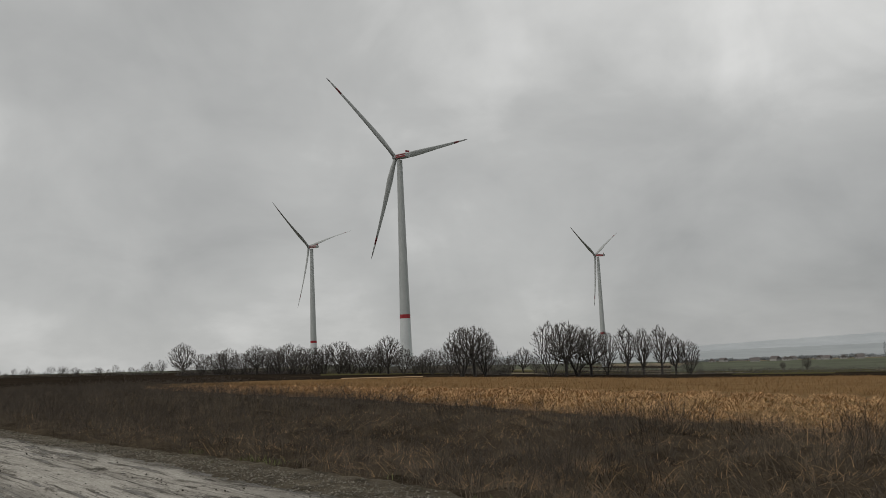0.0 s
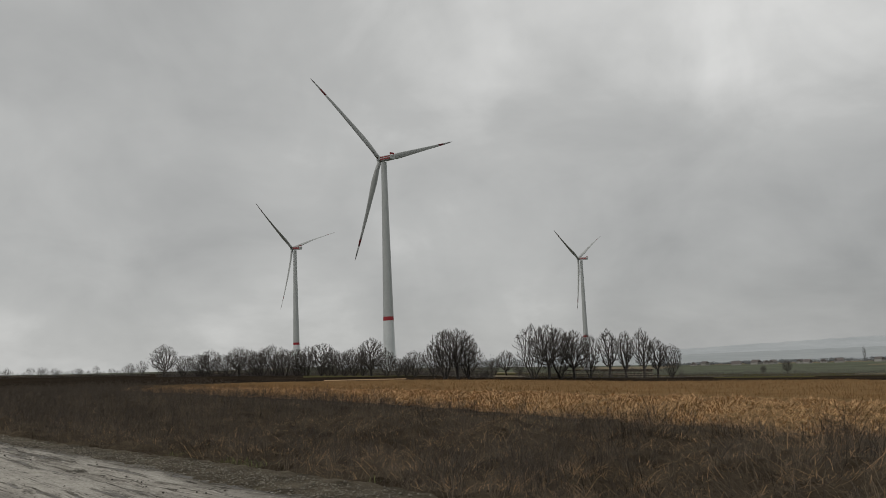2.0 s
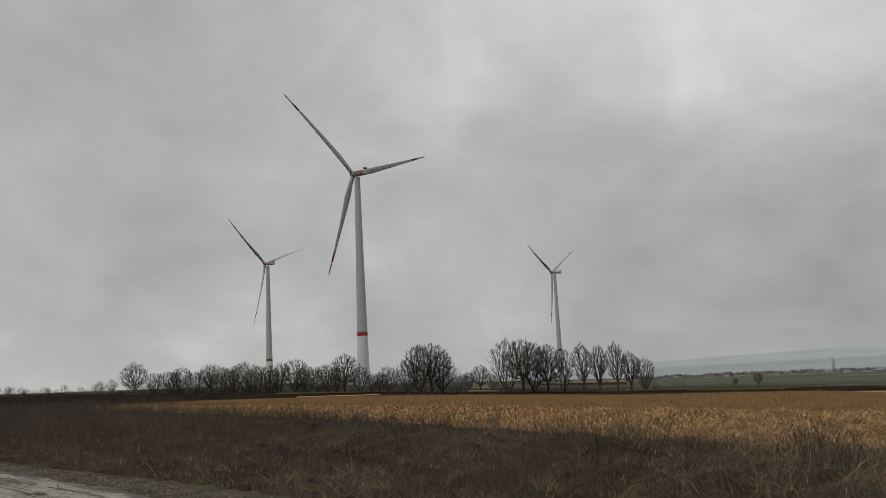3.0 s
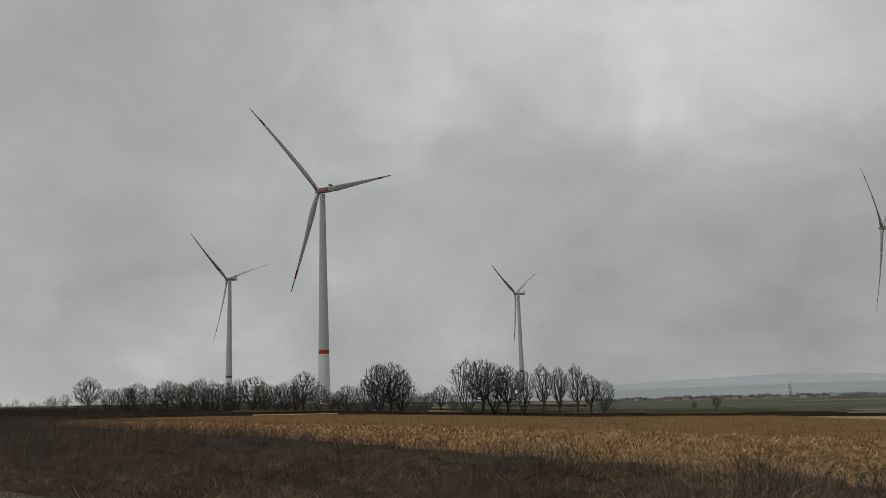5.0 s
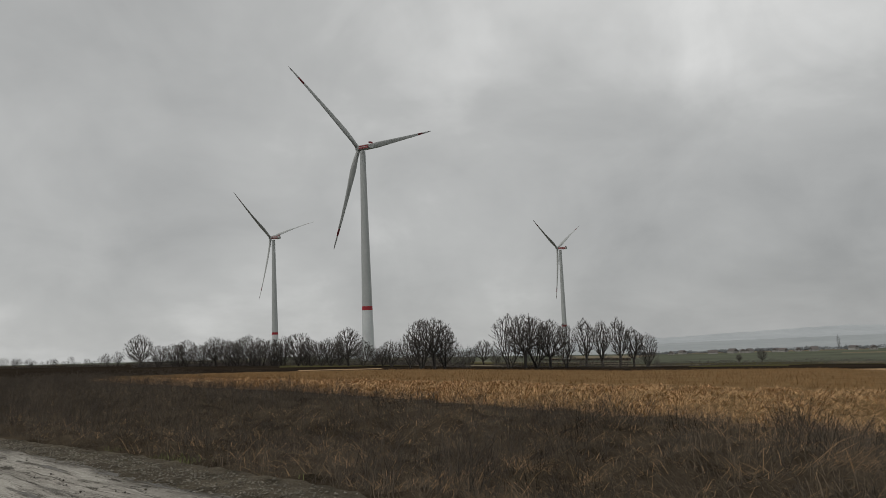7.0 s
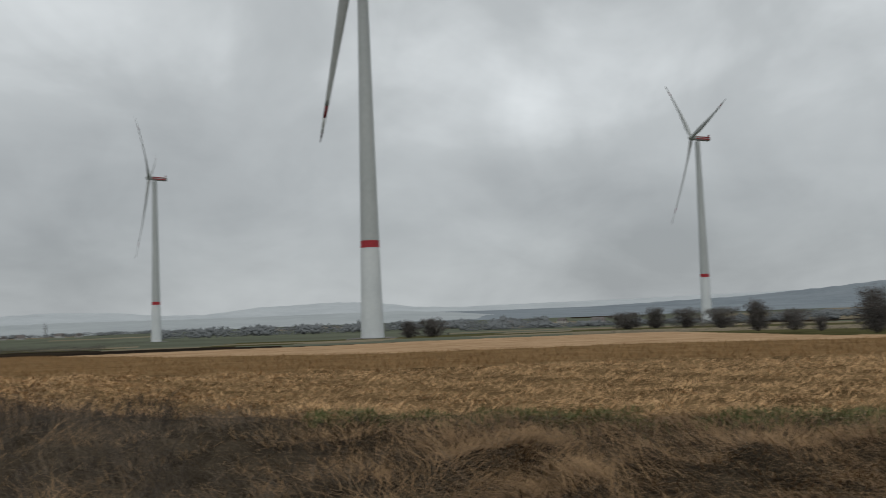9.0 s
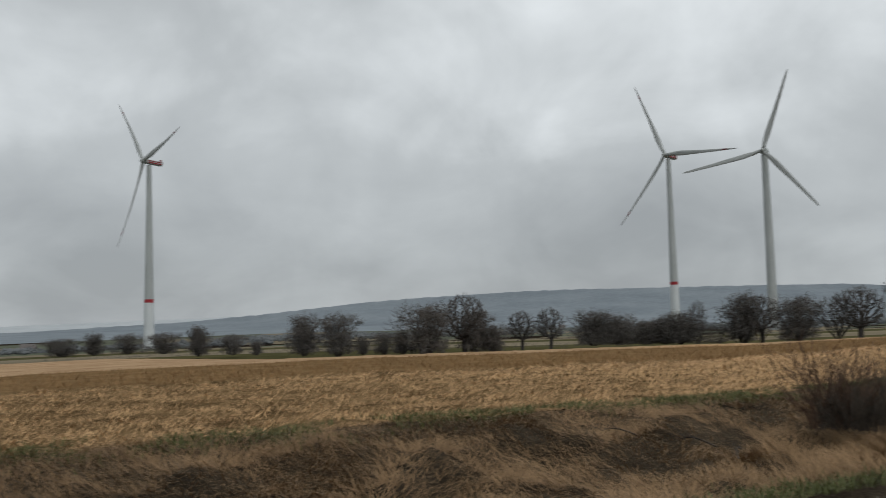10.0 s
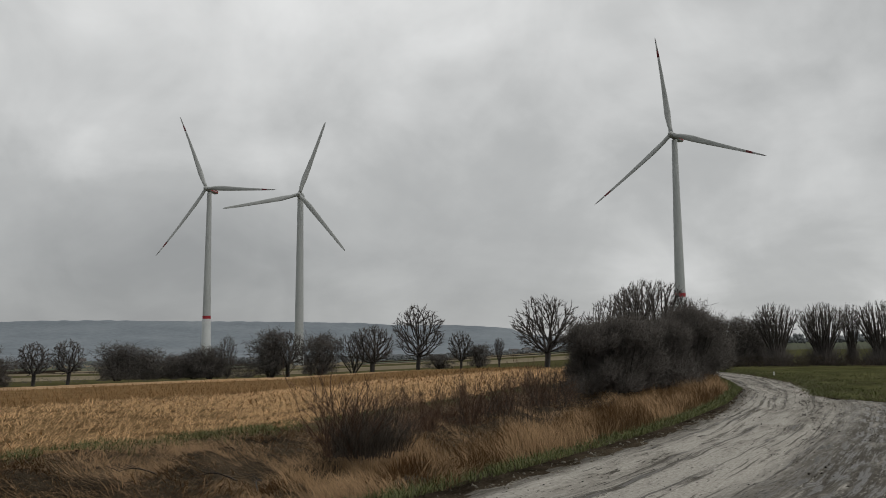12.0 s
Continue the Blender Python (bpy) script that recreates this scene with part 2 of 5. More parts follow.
M_BLADE = material("grey_blade_gelcoat", (0.34, 0.355, 0.35), (0.44, 0.455, 0.445), rough=0.6, scale=0.05, fine_scale=0.6, bump=0.0)
M_RED = material("signal_red_paint", (0.27, 0.022, 0.03), (0.37, 0.036, 0.045), rough=0.45, scale=0.1, fine_scale=1, bump=0.0)
M_STRIPE = material("dark_red_paint", (0.20, 0.022, 0.028), (0.29, 0.034, 0.04), rough=0.5, scale=0.1, fine_scale=1, bump=0.0)
M_MARK = material("dull_red_blade_mark", (0.11, 0.02, 0.022), (0.17, 0.03, 0.032), rough=0.6, scale=0.1, fine_scale=1, bump=0.0)
M_DARK = material("dark_grey_tip", (0.07, 0.06, 0.06), (0.12, 0.10, 0.10), rough=0.5, scale=0.1, fine_scale=1, bump=0.0)
# the blue-grey of distance haze is mixed into this hill colour
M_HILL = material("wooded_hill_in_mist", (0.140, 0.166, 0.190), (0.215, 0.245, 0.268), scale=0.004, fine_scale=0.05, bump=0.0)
# far hills and slope: both base colours are paled to paint distance haze
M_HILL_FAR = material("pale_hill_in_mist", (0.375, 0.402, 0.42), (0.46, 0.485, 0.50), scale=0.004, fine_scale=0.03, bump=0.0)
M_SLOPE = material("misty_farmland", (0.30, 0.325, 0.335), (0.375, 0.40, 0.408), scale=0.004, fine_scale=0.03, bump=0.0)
# tree colour lightened and blued to paint in the valley mist
M_WOOD_HAZE = material("far_woodland", (0.128, 0.137, 0.142), (0.195, 0.206, 0.212), scale=0.02, fine_scale=0.2, bump=0.0, per_island=0.4, spec=0.0)
M_WALL = material("pale_render_wall", (0.30, 0.29, 0.275), (0.44, 0.43, 0.41), scale=0.2, fine_scale=3, bump=0.1, per_object=0.3)
M_ROOF = material("dull_roof_tiles", (0.085, 0.078, 0.075), (0.17, 0.15, 0.142), scale=0.3, fine_scale=4, bump=0.2, per_object=0.4)
M_STONE = material("grey_stone", (0.07, 0.062, 0.048), (0.29, 0.262, 0.212), rough=0.8, scale=4, fine_scale=30, bump=0.3, dist=0.01, per_island=0.5)
M_PEBBLE = material("dark_wet_pebble", (0.018, 0.015, 0.012), (0.06, 0.053, 0.043), rough=0.9, scale=4, fine_scale=30, bump=0, per_island=0.6)
M_SHOOT = material("red_brown_shoots", (0.055, 0.036, 0.026), (0.165, 0.1, 0.066), scale=1, fine_scale=8, bump=0, per_island=0.5)
M_CONCRETE = material("dark_gravel_pad", (0.07, 0.065, 0.06), (0.14, 0.13, 0.12), scale=0.3, fine_scale=3, bump=0.3, dist=0.05)
M_POST = material("white_post", (0.6, 0.6, 0.58), (0.75, 0.75, 0.73), scale=3, fine_scale=20, bump=0.1)


# ---------------------------------------------------------------- builders
def part(name, bm, mat, parent, label="", smooth=False):
    """A bmesh or mesh as one object under a thing or a part."""
    if isinstance(bm, bmesh.types.BMesh):
        me = bpy.data.meshes.new(name)
        bm.to_mesh(me)
        bm.free()
        me.materials.append(mat)
        if smooth:
            me.polygons.foreach_set("use_smooth", np.ones(len(me.polygons), dtype=bool))
    else:
        me = bm
    ob = new(name, me)
    if parent is not None:
        ob.parent = parent
    if label:
        tagged(ob, label=label)
    return ob


def soup(name, verts, quads, tris, mat):
    """A large mesh from arrays: quads (n, 4) and triangles (m, 3)."""
    me = bpy.data.meshes.new(name)
    verts = np.asarray(verts, dtype=np.float32)
    me.vertices.add(len(verts))
    me.vertices.foreach_set("co", verts.ravel())
    nq, nt = len(quads), len(tris)
    loops = np.concatenate([np.asarray(quads, dtype=np.int32).ravel(), np.asarray(tris, dtype=np.int32).ravel()])
    me.loops.add(len(loops))
    me.loops.foreach_set("vertex_index", loops)
    starts = np.concatenate([np.arange(nq) * 4, nq * 4 + np.arange(nt) * 3]).astype(np.int32)
    me.polygons.add(nq + nt)
    me.polygons.foreach_set("loop_start", starts)
    me.update(calc_edges=True)
    me.materials.append(mat)
    return me


def tube_rings(bm, rings, cap=True):
    """Joins rings of vertices (lists of Vectors, all of one length) into a skin."""
    made = [[bm.verts.new(v) for v in ring] for ring in rings]
    n = len(made[0])
    for a, b in zip(made, made[1:]):
        for i in range(n):
            bm.faces.new((a[i], a[(i + 1) % n], b[(i + 1) % n], b[i]))
    if cap:
        bm.faces.new(made[0][::-1])
        bm.faces.new(made[-1])
    return made


def lathe(profile, n=24, cap=True):
    """A turned body from (radius, z) pairs."""
    bm = bmesh.new()
    tube_rings(bm, [[Vector((r * math.cos(k * math.tau / n), r * math.sin(k * math.tau / n), z)) for k in range(n)] for r, z in profile], cap)
    return bm


def box(bm, x0, x1, y0, y1, z0, z1):
    tube_rings(bm, [[Vector((x0, y0, z)), Vector((x1, y0, z)), Vector((x1, y1, z)), Vector((x0, y1, z))] for z in (z0, z1)])


# ---------------------------------------------------------------- the lie of the land
# the road runs past the camera: s along it, d across it towards the field
UX, UY = 0.5291, -0.8486
FALL_AZ = [-180, -150, -140, -128, -120, -110, -95, -70, -45, -30, -15, 0, 10, 27, 60, 180]
FALL = [0, 0, 0.002, 0.014, 0.022, 0.029, 0.031, 0.031, 0.034, 0.031, 0.026, 0.013, 0.008, 0.002, -0.001, 0]


def to_xy(s, d):
    return s * UX - d * UY, s * UY + d * UX


def to_sd(x, y):
    return x * UX + y * UY, -x * UY + y * UX


def polar(az, r):
    a = np.radians(az)
    return -np.sin(a) * r, np.cos(a) * r


def land(x, y):
    """The height of the land: level about the road, falling away over the field into the valley."""
    x, y = np.asarray(x, dtype=float), np.asarray(y, dtype=float)
    r, az = np.hypot(x, y), np.degrees(np.arctan2(-x, y))
    u = np.interp(az, FALL_AZ, FALL) * np.maximum(0, r - 12)
    deep = np.maximum(u, 1e-6)
    return np.where(u > 1e-6, -((deep ** -3 + 35.0 ** -3) ** (-1 / 3)), -u)


def wave(x, y, seed=0.0):
    """A cheap smooth roughness in -1..1."""
    return (np.sin(1.7 * x + 0.9 * y + seed) + np.sin(-1.1 * x + 2.3 * y + 1.7 * seed) + np.sin(3.1 * x - 1.9 * y + 0.6 * seed) * 0.6
            + np.sin(5.3 * x + 4.1 * y + 2.2 * seed) * 0.4) / 3.0


EDGE_S = [-260, -60, -26, -15, -9, 6, 11, 16, 22, 28, 36, 45, 60]
EDGE_D = [-30, -1.5, 2.1, 3.7, 4.4, 4.4, 3.8, 3.45, 3.4, 3.9, 5.8, 9.0, 16]


def road_edge(s):
    """Where the worn pale surface of the track ends."""
    return np.interp(s, EDGE_S, EDGE_D)


def verge_edge(s):
    """Where the growth of the verge begins, past a stony shoulder."""
    return road_edge(s) + np.interp(s, [-60, -28, -21, -15, -12, -9.5, -7, -3, 2, 6], [0.1, 0.25, 0.4, 0.75, 0.8, 0.85, 0.6, 0.25, 0.1, 0]) 


def road_far(s):
    return np.interp(s, [-260, -60, -30, 22.6, 23.9, 24.4, 25.8, 32.5, 36.3, 39.5, 45, 60], [-40, -9, -7, -7, -0.8, 0.4, 1.4, 2.45, 3.6, 4.75, 7.2, 13.4])


def field_edge(s):
    return 11.4 + 0.2 * np.sin(s * 0.31) + 0.28 * wave(s * 0.8, s * 0.3, 4) + 0.16 * wave(s * 2.9, s * 1.3, 8) + np.interp(s, [-100, -25, -11, -5, 3, 25, 45, 60], [5.4, 5.4, 3.6, 1.2, -0.7, -0.3, 3, 8])


def ditch(s, d):
    """The verge: a shallow ditch and a low bank between the road and the field."""
    e, f = verge_edge(s), field_edge(s)
    k = np.clip((d - e) / np.maximum(f - e, 0.5), 0, 1)
    return -0.34 * np.sin(np.pi * np.clip(k * 1.25, 0, 1)) ** 2 + 0.10 * np.exp(-((k - 0.97) / 0.12) ** 2)


def hummocks(s, d):
    """Tussocky unevenness of the verge."""
    return 0.19 * (wave(s * 1.5, d * 1.7, 1) + 0.6 * wave(s * 3.3, d * 3.0, 7)) * np.clip((field_edge(s) - d - 0.4) / 2.0, 0.12, 1)


def sheet(name, s0, s1, d_lo, d_hi, ns, nd, lift, mat):
    """A strip of ground between two lines that follow the road."""
    s = np.linspace(s0, s1, ns)
    k = np.linspace(0, 1, nd)
    S, K = np.meshgrid(s, k, indexing="ij")
    D = d_lo(S) + (d_hi(S) - d_lo(S)) * K
    X, Y = to_xy(S, D)
    Z = land(X, Y) + lift(S, D, K)
    v = np.stack([S, D, Z], -1).reshape(-1, 3)
    i = np.arange(ns * nd).reshape(ns, nd)
    q = np.stack([i[:-1, :-1], i[1:, :-1], i[1:, 1:], i[:-1, 1:]], -1).reshape(-1, 4)
    ob = new(name, soup(name, v, q, np.zeros((0, 3), int), mat))
    # along the track and away from its worn edge, so that ruts follow the bend
    track = np.stack([S, road_edge(S) - D], -1).reshape(-1, 2)
    ob.data.uv_layers.new(name="track").data.foreach_set("uv", track[q.ravel()].ravel())
    ob.data.polygons.foreach_set("use_smooth", np.ones(len(q), dtype=bool))
    ob.rotation_euler = (0, 0, math.atan2(UY, UX))
    return ob


# the open land, one sheet to the horizon
AZ = np.radians(np.arange(-180, 180, 0.75))
RR = np.concatenate([[0.0], np.geomspace(2, 4900, 120)])
A2, R2 = np.meshgrid(AZ, RR, indexing="ij")
GX, GY = -np.sin(A2) * R2, np.cos(A2) * R2
GZ = land(GX, GY) - np.interp(R2, [0, 95, 170, 400, 1000], [0.75, 0.75, 0.03, 0.0, 0.0])
GZ += np.clip((R2 - 300) / 1500, 0, 1) * 2.0 * np.sin(GX * 0.004 + 1) * np.sin(GY * 0.005)
idx = np.arange(GX.size).reshape(GX.shape)
nxt = np.roll(idx, -1, axis=0)
gq = np.stack([idx[:, :-1], nxt[:, :-1], nxt[:, 1:], idx[:, 1:]], -1).reshape(-1, 4)
ground = new("ground", soup("ground", np.stack([GX, GY, GZ], -1).reshape(-1, 3), gq, np.zeros((0, 3), int), M_SOIL))
ground.data.materials.append(M_MEADOW)
ground.data.materials.append(M_STUBBLE)
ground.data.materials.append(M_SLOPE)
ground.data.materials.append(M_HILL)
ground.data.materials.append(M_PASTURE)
mid_az = np.degrees(A2[:, :-1]).ravel()
mid_r = (0.5 * (R2[:, :-1] + R2[:, 1:])).ravel()
plot = np.floor(mid_az / 6.0 + 0.8 * np.log(np.maximum(mid_r, 1))) * 7 + np.floor(np.log(np.maximum(mid_r, 1)) * 4.5)
pick = (np.sin(plot * 12.9898) * 43758.5453) % 1.0
ground_mat = np.where(mid_r < 170, 0, np.where(pick < 0.5, 1, np.where(pick < 0.75, 2, 0)))
ground_mat = np.where((mid_az > 8) & (mid_r > 60) & (mid_r < 900), 0, ground_mat)
ground_mat = np.where((mid_az < -15.5) & (mid_az > -52) & (mid_r > 330) & (mid_r < 1150), 1, ground_mat)
ground_mat = np.where((mid_az < -62) & (mid_az > -135) & (mid_r > 100) & (mid_r < 420), np.where(mid_r < 150, 1, np.where(mid_r < 230, 2, np.where(mid_r < 330, 1, 2))), ground_mat)
# past 1700 m haze is painted: ground takes the hazed slope and hill colours
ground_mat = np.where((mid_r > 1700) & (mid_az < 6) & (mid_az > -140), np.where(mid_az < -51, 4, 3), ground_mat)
# meadow farther out swaps to the pasture with haze in its colour
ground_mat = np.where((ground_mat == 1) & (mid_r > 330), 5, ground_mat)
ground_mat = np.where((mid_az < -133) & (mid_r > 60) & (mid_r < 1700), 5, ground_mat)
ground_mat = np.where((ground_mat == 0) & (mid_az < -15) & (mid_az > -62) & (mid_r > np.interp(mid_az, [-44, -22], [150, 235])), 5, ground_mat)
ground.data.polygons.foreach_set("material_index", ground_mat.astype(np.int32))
tagged(ground, "brown and green farmland falling away into a misty valley", "ground", kind="structure")

def ruts(s, d):
    """Two wheel ruts with squeezed-up rims, and shallow potholes."""
    v = road_edge(s) - d + 0.12 * np.sin(s * 0.23) + 0.05 * np.sin(s * 0.9)
    out = 0.02 * wave(s * 0.7, d * 1.1, 3) + 0.012 * wave(s * 3.0, d * 4.5, 8)
    for at in (0.95, 2.35):
        out = out - 0.045 * np.exp(-((v - at) / 0.2) ** 2) + 0.022 * np.exp(-((v - at - 0.42) / 0.13) ** 2) + 0.018 * np.exp(-((v - at + 0.4) / 0.12) ** 2)
    return out


road = sheet("road", -120, 60, road_far, lambda s: verge_edge(s) + 0.1, 700, 90,
             lambda S, D, K: ruts(S, D) - 0.05 * np.clip((K - 0.95) / 0.05, 0, 1), M_GRAVEL)
tagged(road, "wet grey gravel farm track with ruts and puddles", "road", kind="structure")
shoulder = sheet("shoulder", -60, 5, lambda s: road_edge(s) - 0.1 + 0.16 * wave(s * 1.9, s * 0.7, 3) + 0.1 * wave(s * 5.3, s * 2, 5), lambda s: verge_edge(s) + 0.3, 520, 16,
                 lambda S, D, K: ruts(S, D) * (1 - K) + 0.012 + 0.03 * wave(S * 5, D * 6, 9) * K - 0.06 * (1 - np.clip(K / 0.12, 0, 1)), M_SHOULDER)
tagged(shoulder, "stony brown shoulder between the track and the verge", "road", kind="structure")
verge = sheet("verge", -120, 58, lambda s: verge_edge(s) - 0.9, lambda s: field_edge(s) + 0.3, 700, 70,
              lambda S, D, K: ditch(S, D) - 0.035 - 0.14 * np.clip((verge_edge(S) - D - 0.05) / 0.5, 0, 1) + hummocks(S, D) * np.clip((D - verge_edge(S)) / 1.2, 0, 1) + 0.03 * wave(S * 4.1, D * 3.7, 12), M_VERGE)
tagged(verge, "brown grassy verge with a shallow ditch beside the track", "verge", kind="structure")
lawn = sheet("grass_patch", 20, 130, lambda s: road_far(s) - 60, lambda s: road_far(s) + 0.15 + 0.25 * wave(s * 0.9, s * 0.37, 2) + 0.2 * wave(s * 3.1, s, 4), 260, 160,
             lambda S, D, K: 0.03 - 0.10 * np.clip((D - road_far(S) + 0.25) / 0.85, 0, 1) + 0.04 * wave(S, D, 5) * np.clip((road_far(S) - D) / 2, 0, 1), M_LAWN)
tagged(lawn, "short green grass beside the farm track", "grass", kind="structure")

# the field, an uneven outline between the track and the tree lines
FIELD = [(-80, 11), (-100, 25), (-90, 43), (-80, 66), (-55, 95), (-15, 124), (22, 131), (24, 67), (45, 64), (70, 62), (90, 53), (64, 22), (48, 11)]


def inside(s, d, poly):
    s, d = np.asarray(s), np.asarray(d)
    hit = np.zeros(s.shape, dtype=bool)
    for (s0, d0), (s1, d1) in zip(poly, poly[1:] + poly[:1]):
        cross = ((d0 > d) != (d1 > d)) & (s < (s1 - s0) * (d - d0) / (d1 - d0 + 1e-9) + s0)
        hit ^= cross
    return hit


def standing(s, d):
    """Where the crop still stands: a band between two lodged ones."""
    x, y = to_xy(s, d)
    near = np.interp(s, [-75, -54, -35, -21, -8, 20, 60], [22, 25.5, 31, 31, 27, 25.6, 26]) + 0.8 * np.sin(s * 0.17) + 0.7 * np.sin(s * 0.63)
    far = np.interp(np.degrees(np.arctan2(-x, y)), [-60, -45, -35, -27, -23], [48, 52, 62, 90, 200]) + 2.5 * np.sin(s * 0.07) + 1.0 * np.sin(s * 0.31)
    return (d > near) & (d < far)


fs, fd = np.arange(-104, 94, 0.6), np.concatenate([np.arange(0, 44, 0.5), np.arange(44, 122, 1.5)])
FS, FK = np.meshgrid(fs, fd, indexing="ij")
FD = field_edge(FS) + FK
fx, fy = to_xy(FS, FD)
fz = land(fx, fy) + 0.05 + 0.04 * wave(FS * 1.3, FD * 1.6, 2) + np.where(standing(FS, FD), 0.12, 0.0)
i = np.arange(fs.size * fd.size).reshape(fs.size, fd.size)
fq = np.stack([i[:-1, :-1], i[1:, :-1], i[1:, 1:], i[:-1, 1:]], -1).reshape(-1, 4)
keep = inside(FS[:-1, :-1].ravel(), FD[:-1, :-1].ravel(), FIELD)
field = new("field", soup("field", np.stack([fx, fy, fz], -1).reshape(-1, 3), fq[keep], np.zeros((0, 3), int), M_FIELD))
M_FIELD_BROWN = material("brown_crop_litter", (0.14, 0.088, 0.042), (0.26, 0.168, 0.085), scale=0.5, fine_scale=9, bump=0.8, dist=0.08, spec=0.0)
M_FIELD_PALE = material("pale_straw_litter", (0.29, 0.185, 0.105), (0.5, 0.345, 0.21), scale=0.25, fine_scale=5, bump=0.8, dist=0.08, spec=0.0)
field.data.materials.append(M_FIELD_BROWN)
field.data.materials.append(M_FIELD_PALE)
sf, df = FS[:-1, :-1].ravel(), FD[:-1, :-1].ravel()
field.data.polygons.foreach_set("material_index", np.where(standing(sf, df), 1, np.where(df > 45, 2, 0))[keep].astype(np.int32))
field.data.polygons.foreach_set("use_smooth", np.ones(int(keep.sum()), dtype=bool))
tagged(field, "straw-coloured field of dead lodged cereal crop", "field", kind="structure")


# the strip of pale stubble past the far edge of the field
ks, kd = np.meshgrid(np.linspace(6.9, 1.4, 60), np.linspace(0, 1, 6), indexing="ij")
kr = np.interp(ks, [1.4, 6.9], [112, 106]) + kd * 9 + 0.6 * wave(ks * 1.5, kd, 2)
kx, ky = polar(ks, kr)
ki = np.arange(360).reshape(60, 6)
strip = new("stubble_strip", soup("stubble_strip", np.stack([kx, ky, land(kx, ky) + 0.12], -1).reshape(-1, 3), np.stack([ki[:-1, :-1], ki[:-1, 1:], ki[1:, 1:], ki[1:, :-1]], -1).reshape(-1, 4), np.zeros((0, 3), int), M_FIELD_PALE))
tagged(strip, "strip of pale stubble behind the field", "field", kind="structure")


# the bare earth bank at the corner of the field
bk = np.linspace(0, 1, 60)
bv = []
for q in bk:
    for c in np.linspace(-1, 1, 13):
        x, y = polar(19.5 - 12.0 * q, 100 + 8 * q + c * 4.5)
        h = 1.15 * (math.sin(math.pi * min(q * 1.02, 1)) ** 0.6) * (1 - c * c) * (0.75 + 0.25 * float(wave(q * 14, c * 2, 3)))
        bv.append((x, y, float(land(x, y)) - 0.15 + h))
bi = np.arange(60 * 13).reshape(60, 13)
bank = new("earth_bank", soup("earth_bank", bv, np.stack([bi[:-1, :-1], bi[1:, :-1], bi[1:, 1:], bi[:-1, 1:]], -1).reshape(-1, 4), np.zeros((0, 3), int), M_SOIL))
tagged(bank, "low dark bank of bare earth at the field corner", "earth bank", kind="structure")


# ---------------------------------------------------------------- the village across the valley
def house(az, r, w, l, h, turn, label):
    x, y = polar(az, r)
    root = new("house")
    root.matrix_basis = pose(x, y, float(land(x, y)) - 0.3, 0, 0, turn)
    bm = bmesh.new()
    tube_rings(bm, [[Vector((sx * w / 2, sy * l / 2, z)) for sx, sy in ((-1, -1), (1, -1), (1, 1), (-1, 1))] for z in (0, h)])
    part("wall", bm, M_WALL, root)
    bm = bmesh.new()
    o, g = 0.4, h + w * 0.42
    tube_rings(bm, [[Vector(p) for p in ((-w / 2 - o, yy, h - 0.2), (w / 2 + o, yy, h - 0.2), (0.2, yy, g), (-0.2, yy, g))] for yy in (-l / 2 - o, l / 2 + o)])
    part("roof", bm, M_ROOF, root)
    for sy in (-1, 1):
        for k in (-1, 1):
            bm = bmesh.new()
            box(bm, k * w / 4 - 0.6, k * w / 4 + 0.6, sy * l / 2 - 0.05, sy * l / 2 + 0.05, h * 0.4, h * 0.4 + 1.5)
            part("window", bm, M_DARK, root)
    return tagged(root, label, "house", group="village across the valley")


hr = random.Random(9)
for az, r in ((-17.6, 1650), (-18.3, 1660), (-20.2, 1600), (-21.4, 1640), (-22.0, 1630), (-22.4, 1650), (-24.0, 1640), (-24.4, 1620), (-25.3, 1660), (-26.2, 1630), (-28.4, 1660),
              (-29.5, 1640), (-57.4, 1000), (-60.9, 1100), (-63.3, 900), (-97.5, 1450), (-103.0, 1500), (-126.2, 1300), (-125.4, 1350)):
    house(az, r - 175 if r > 1590 else r, hr.uniform(8, 11), hr.uniform(10, 18), hr.uniform(2.6, 4.2), hr.uniform(0, 180), "pale house with a dull tiled roof across the valley")


# ---------------------------------------------------------------- hills round the valley
def ridge(name, label, mat, r, crest, foot=-0.9, depth=700, step=0.25, rough=0.03):
    """A long hill: crest is (azimuth, angle of its skyline in degrees)."""
    az = np.arange(crest[0][0], crest[-1][0], step)
    top = np.interp(az, [c[0] for c in crest], [c[1] for c in crest])
    top = top + rough * wave(az * 2.3, az * 0.9, 4) + rough * 0.6 * wave(az * 9, az * 5, 2)
    k = np.linspace(0, 1, 14)
    verts = []
    for a, e in zip(az, top):
        for q in k:
            rr = r - depth * (1 - q)
            z = EYE_Z + rr * math.tan(radians(foot)) * (1 - q) + r * math.tan(radians(e)) * (q ** 1.3)
            x, y = polar(a, rr)
            verts.append((x, y, z))
    n, m = len(az), len(k)
    i = np.arange(n * m).reshape(n, m)
    q = np.stack([i[:-1, :-1], i[1:, :-1], i[1:, 1:], i[:-1, 1:]], -1).reshape(-1, 4)
    ob = new(name, soup(name, verts, q, np.zeros((0, 3), int), mat))
    ob.data.polygons.foreach_set("use_smooth", np.ones(len(q), dtype=bool))
    return tagged(ob, label, "hill", kind="structure")


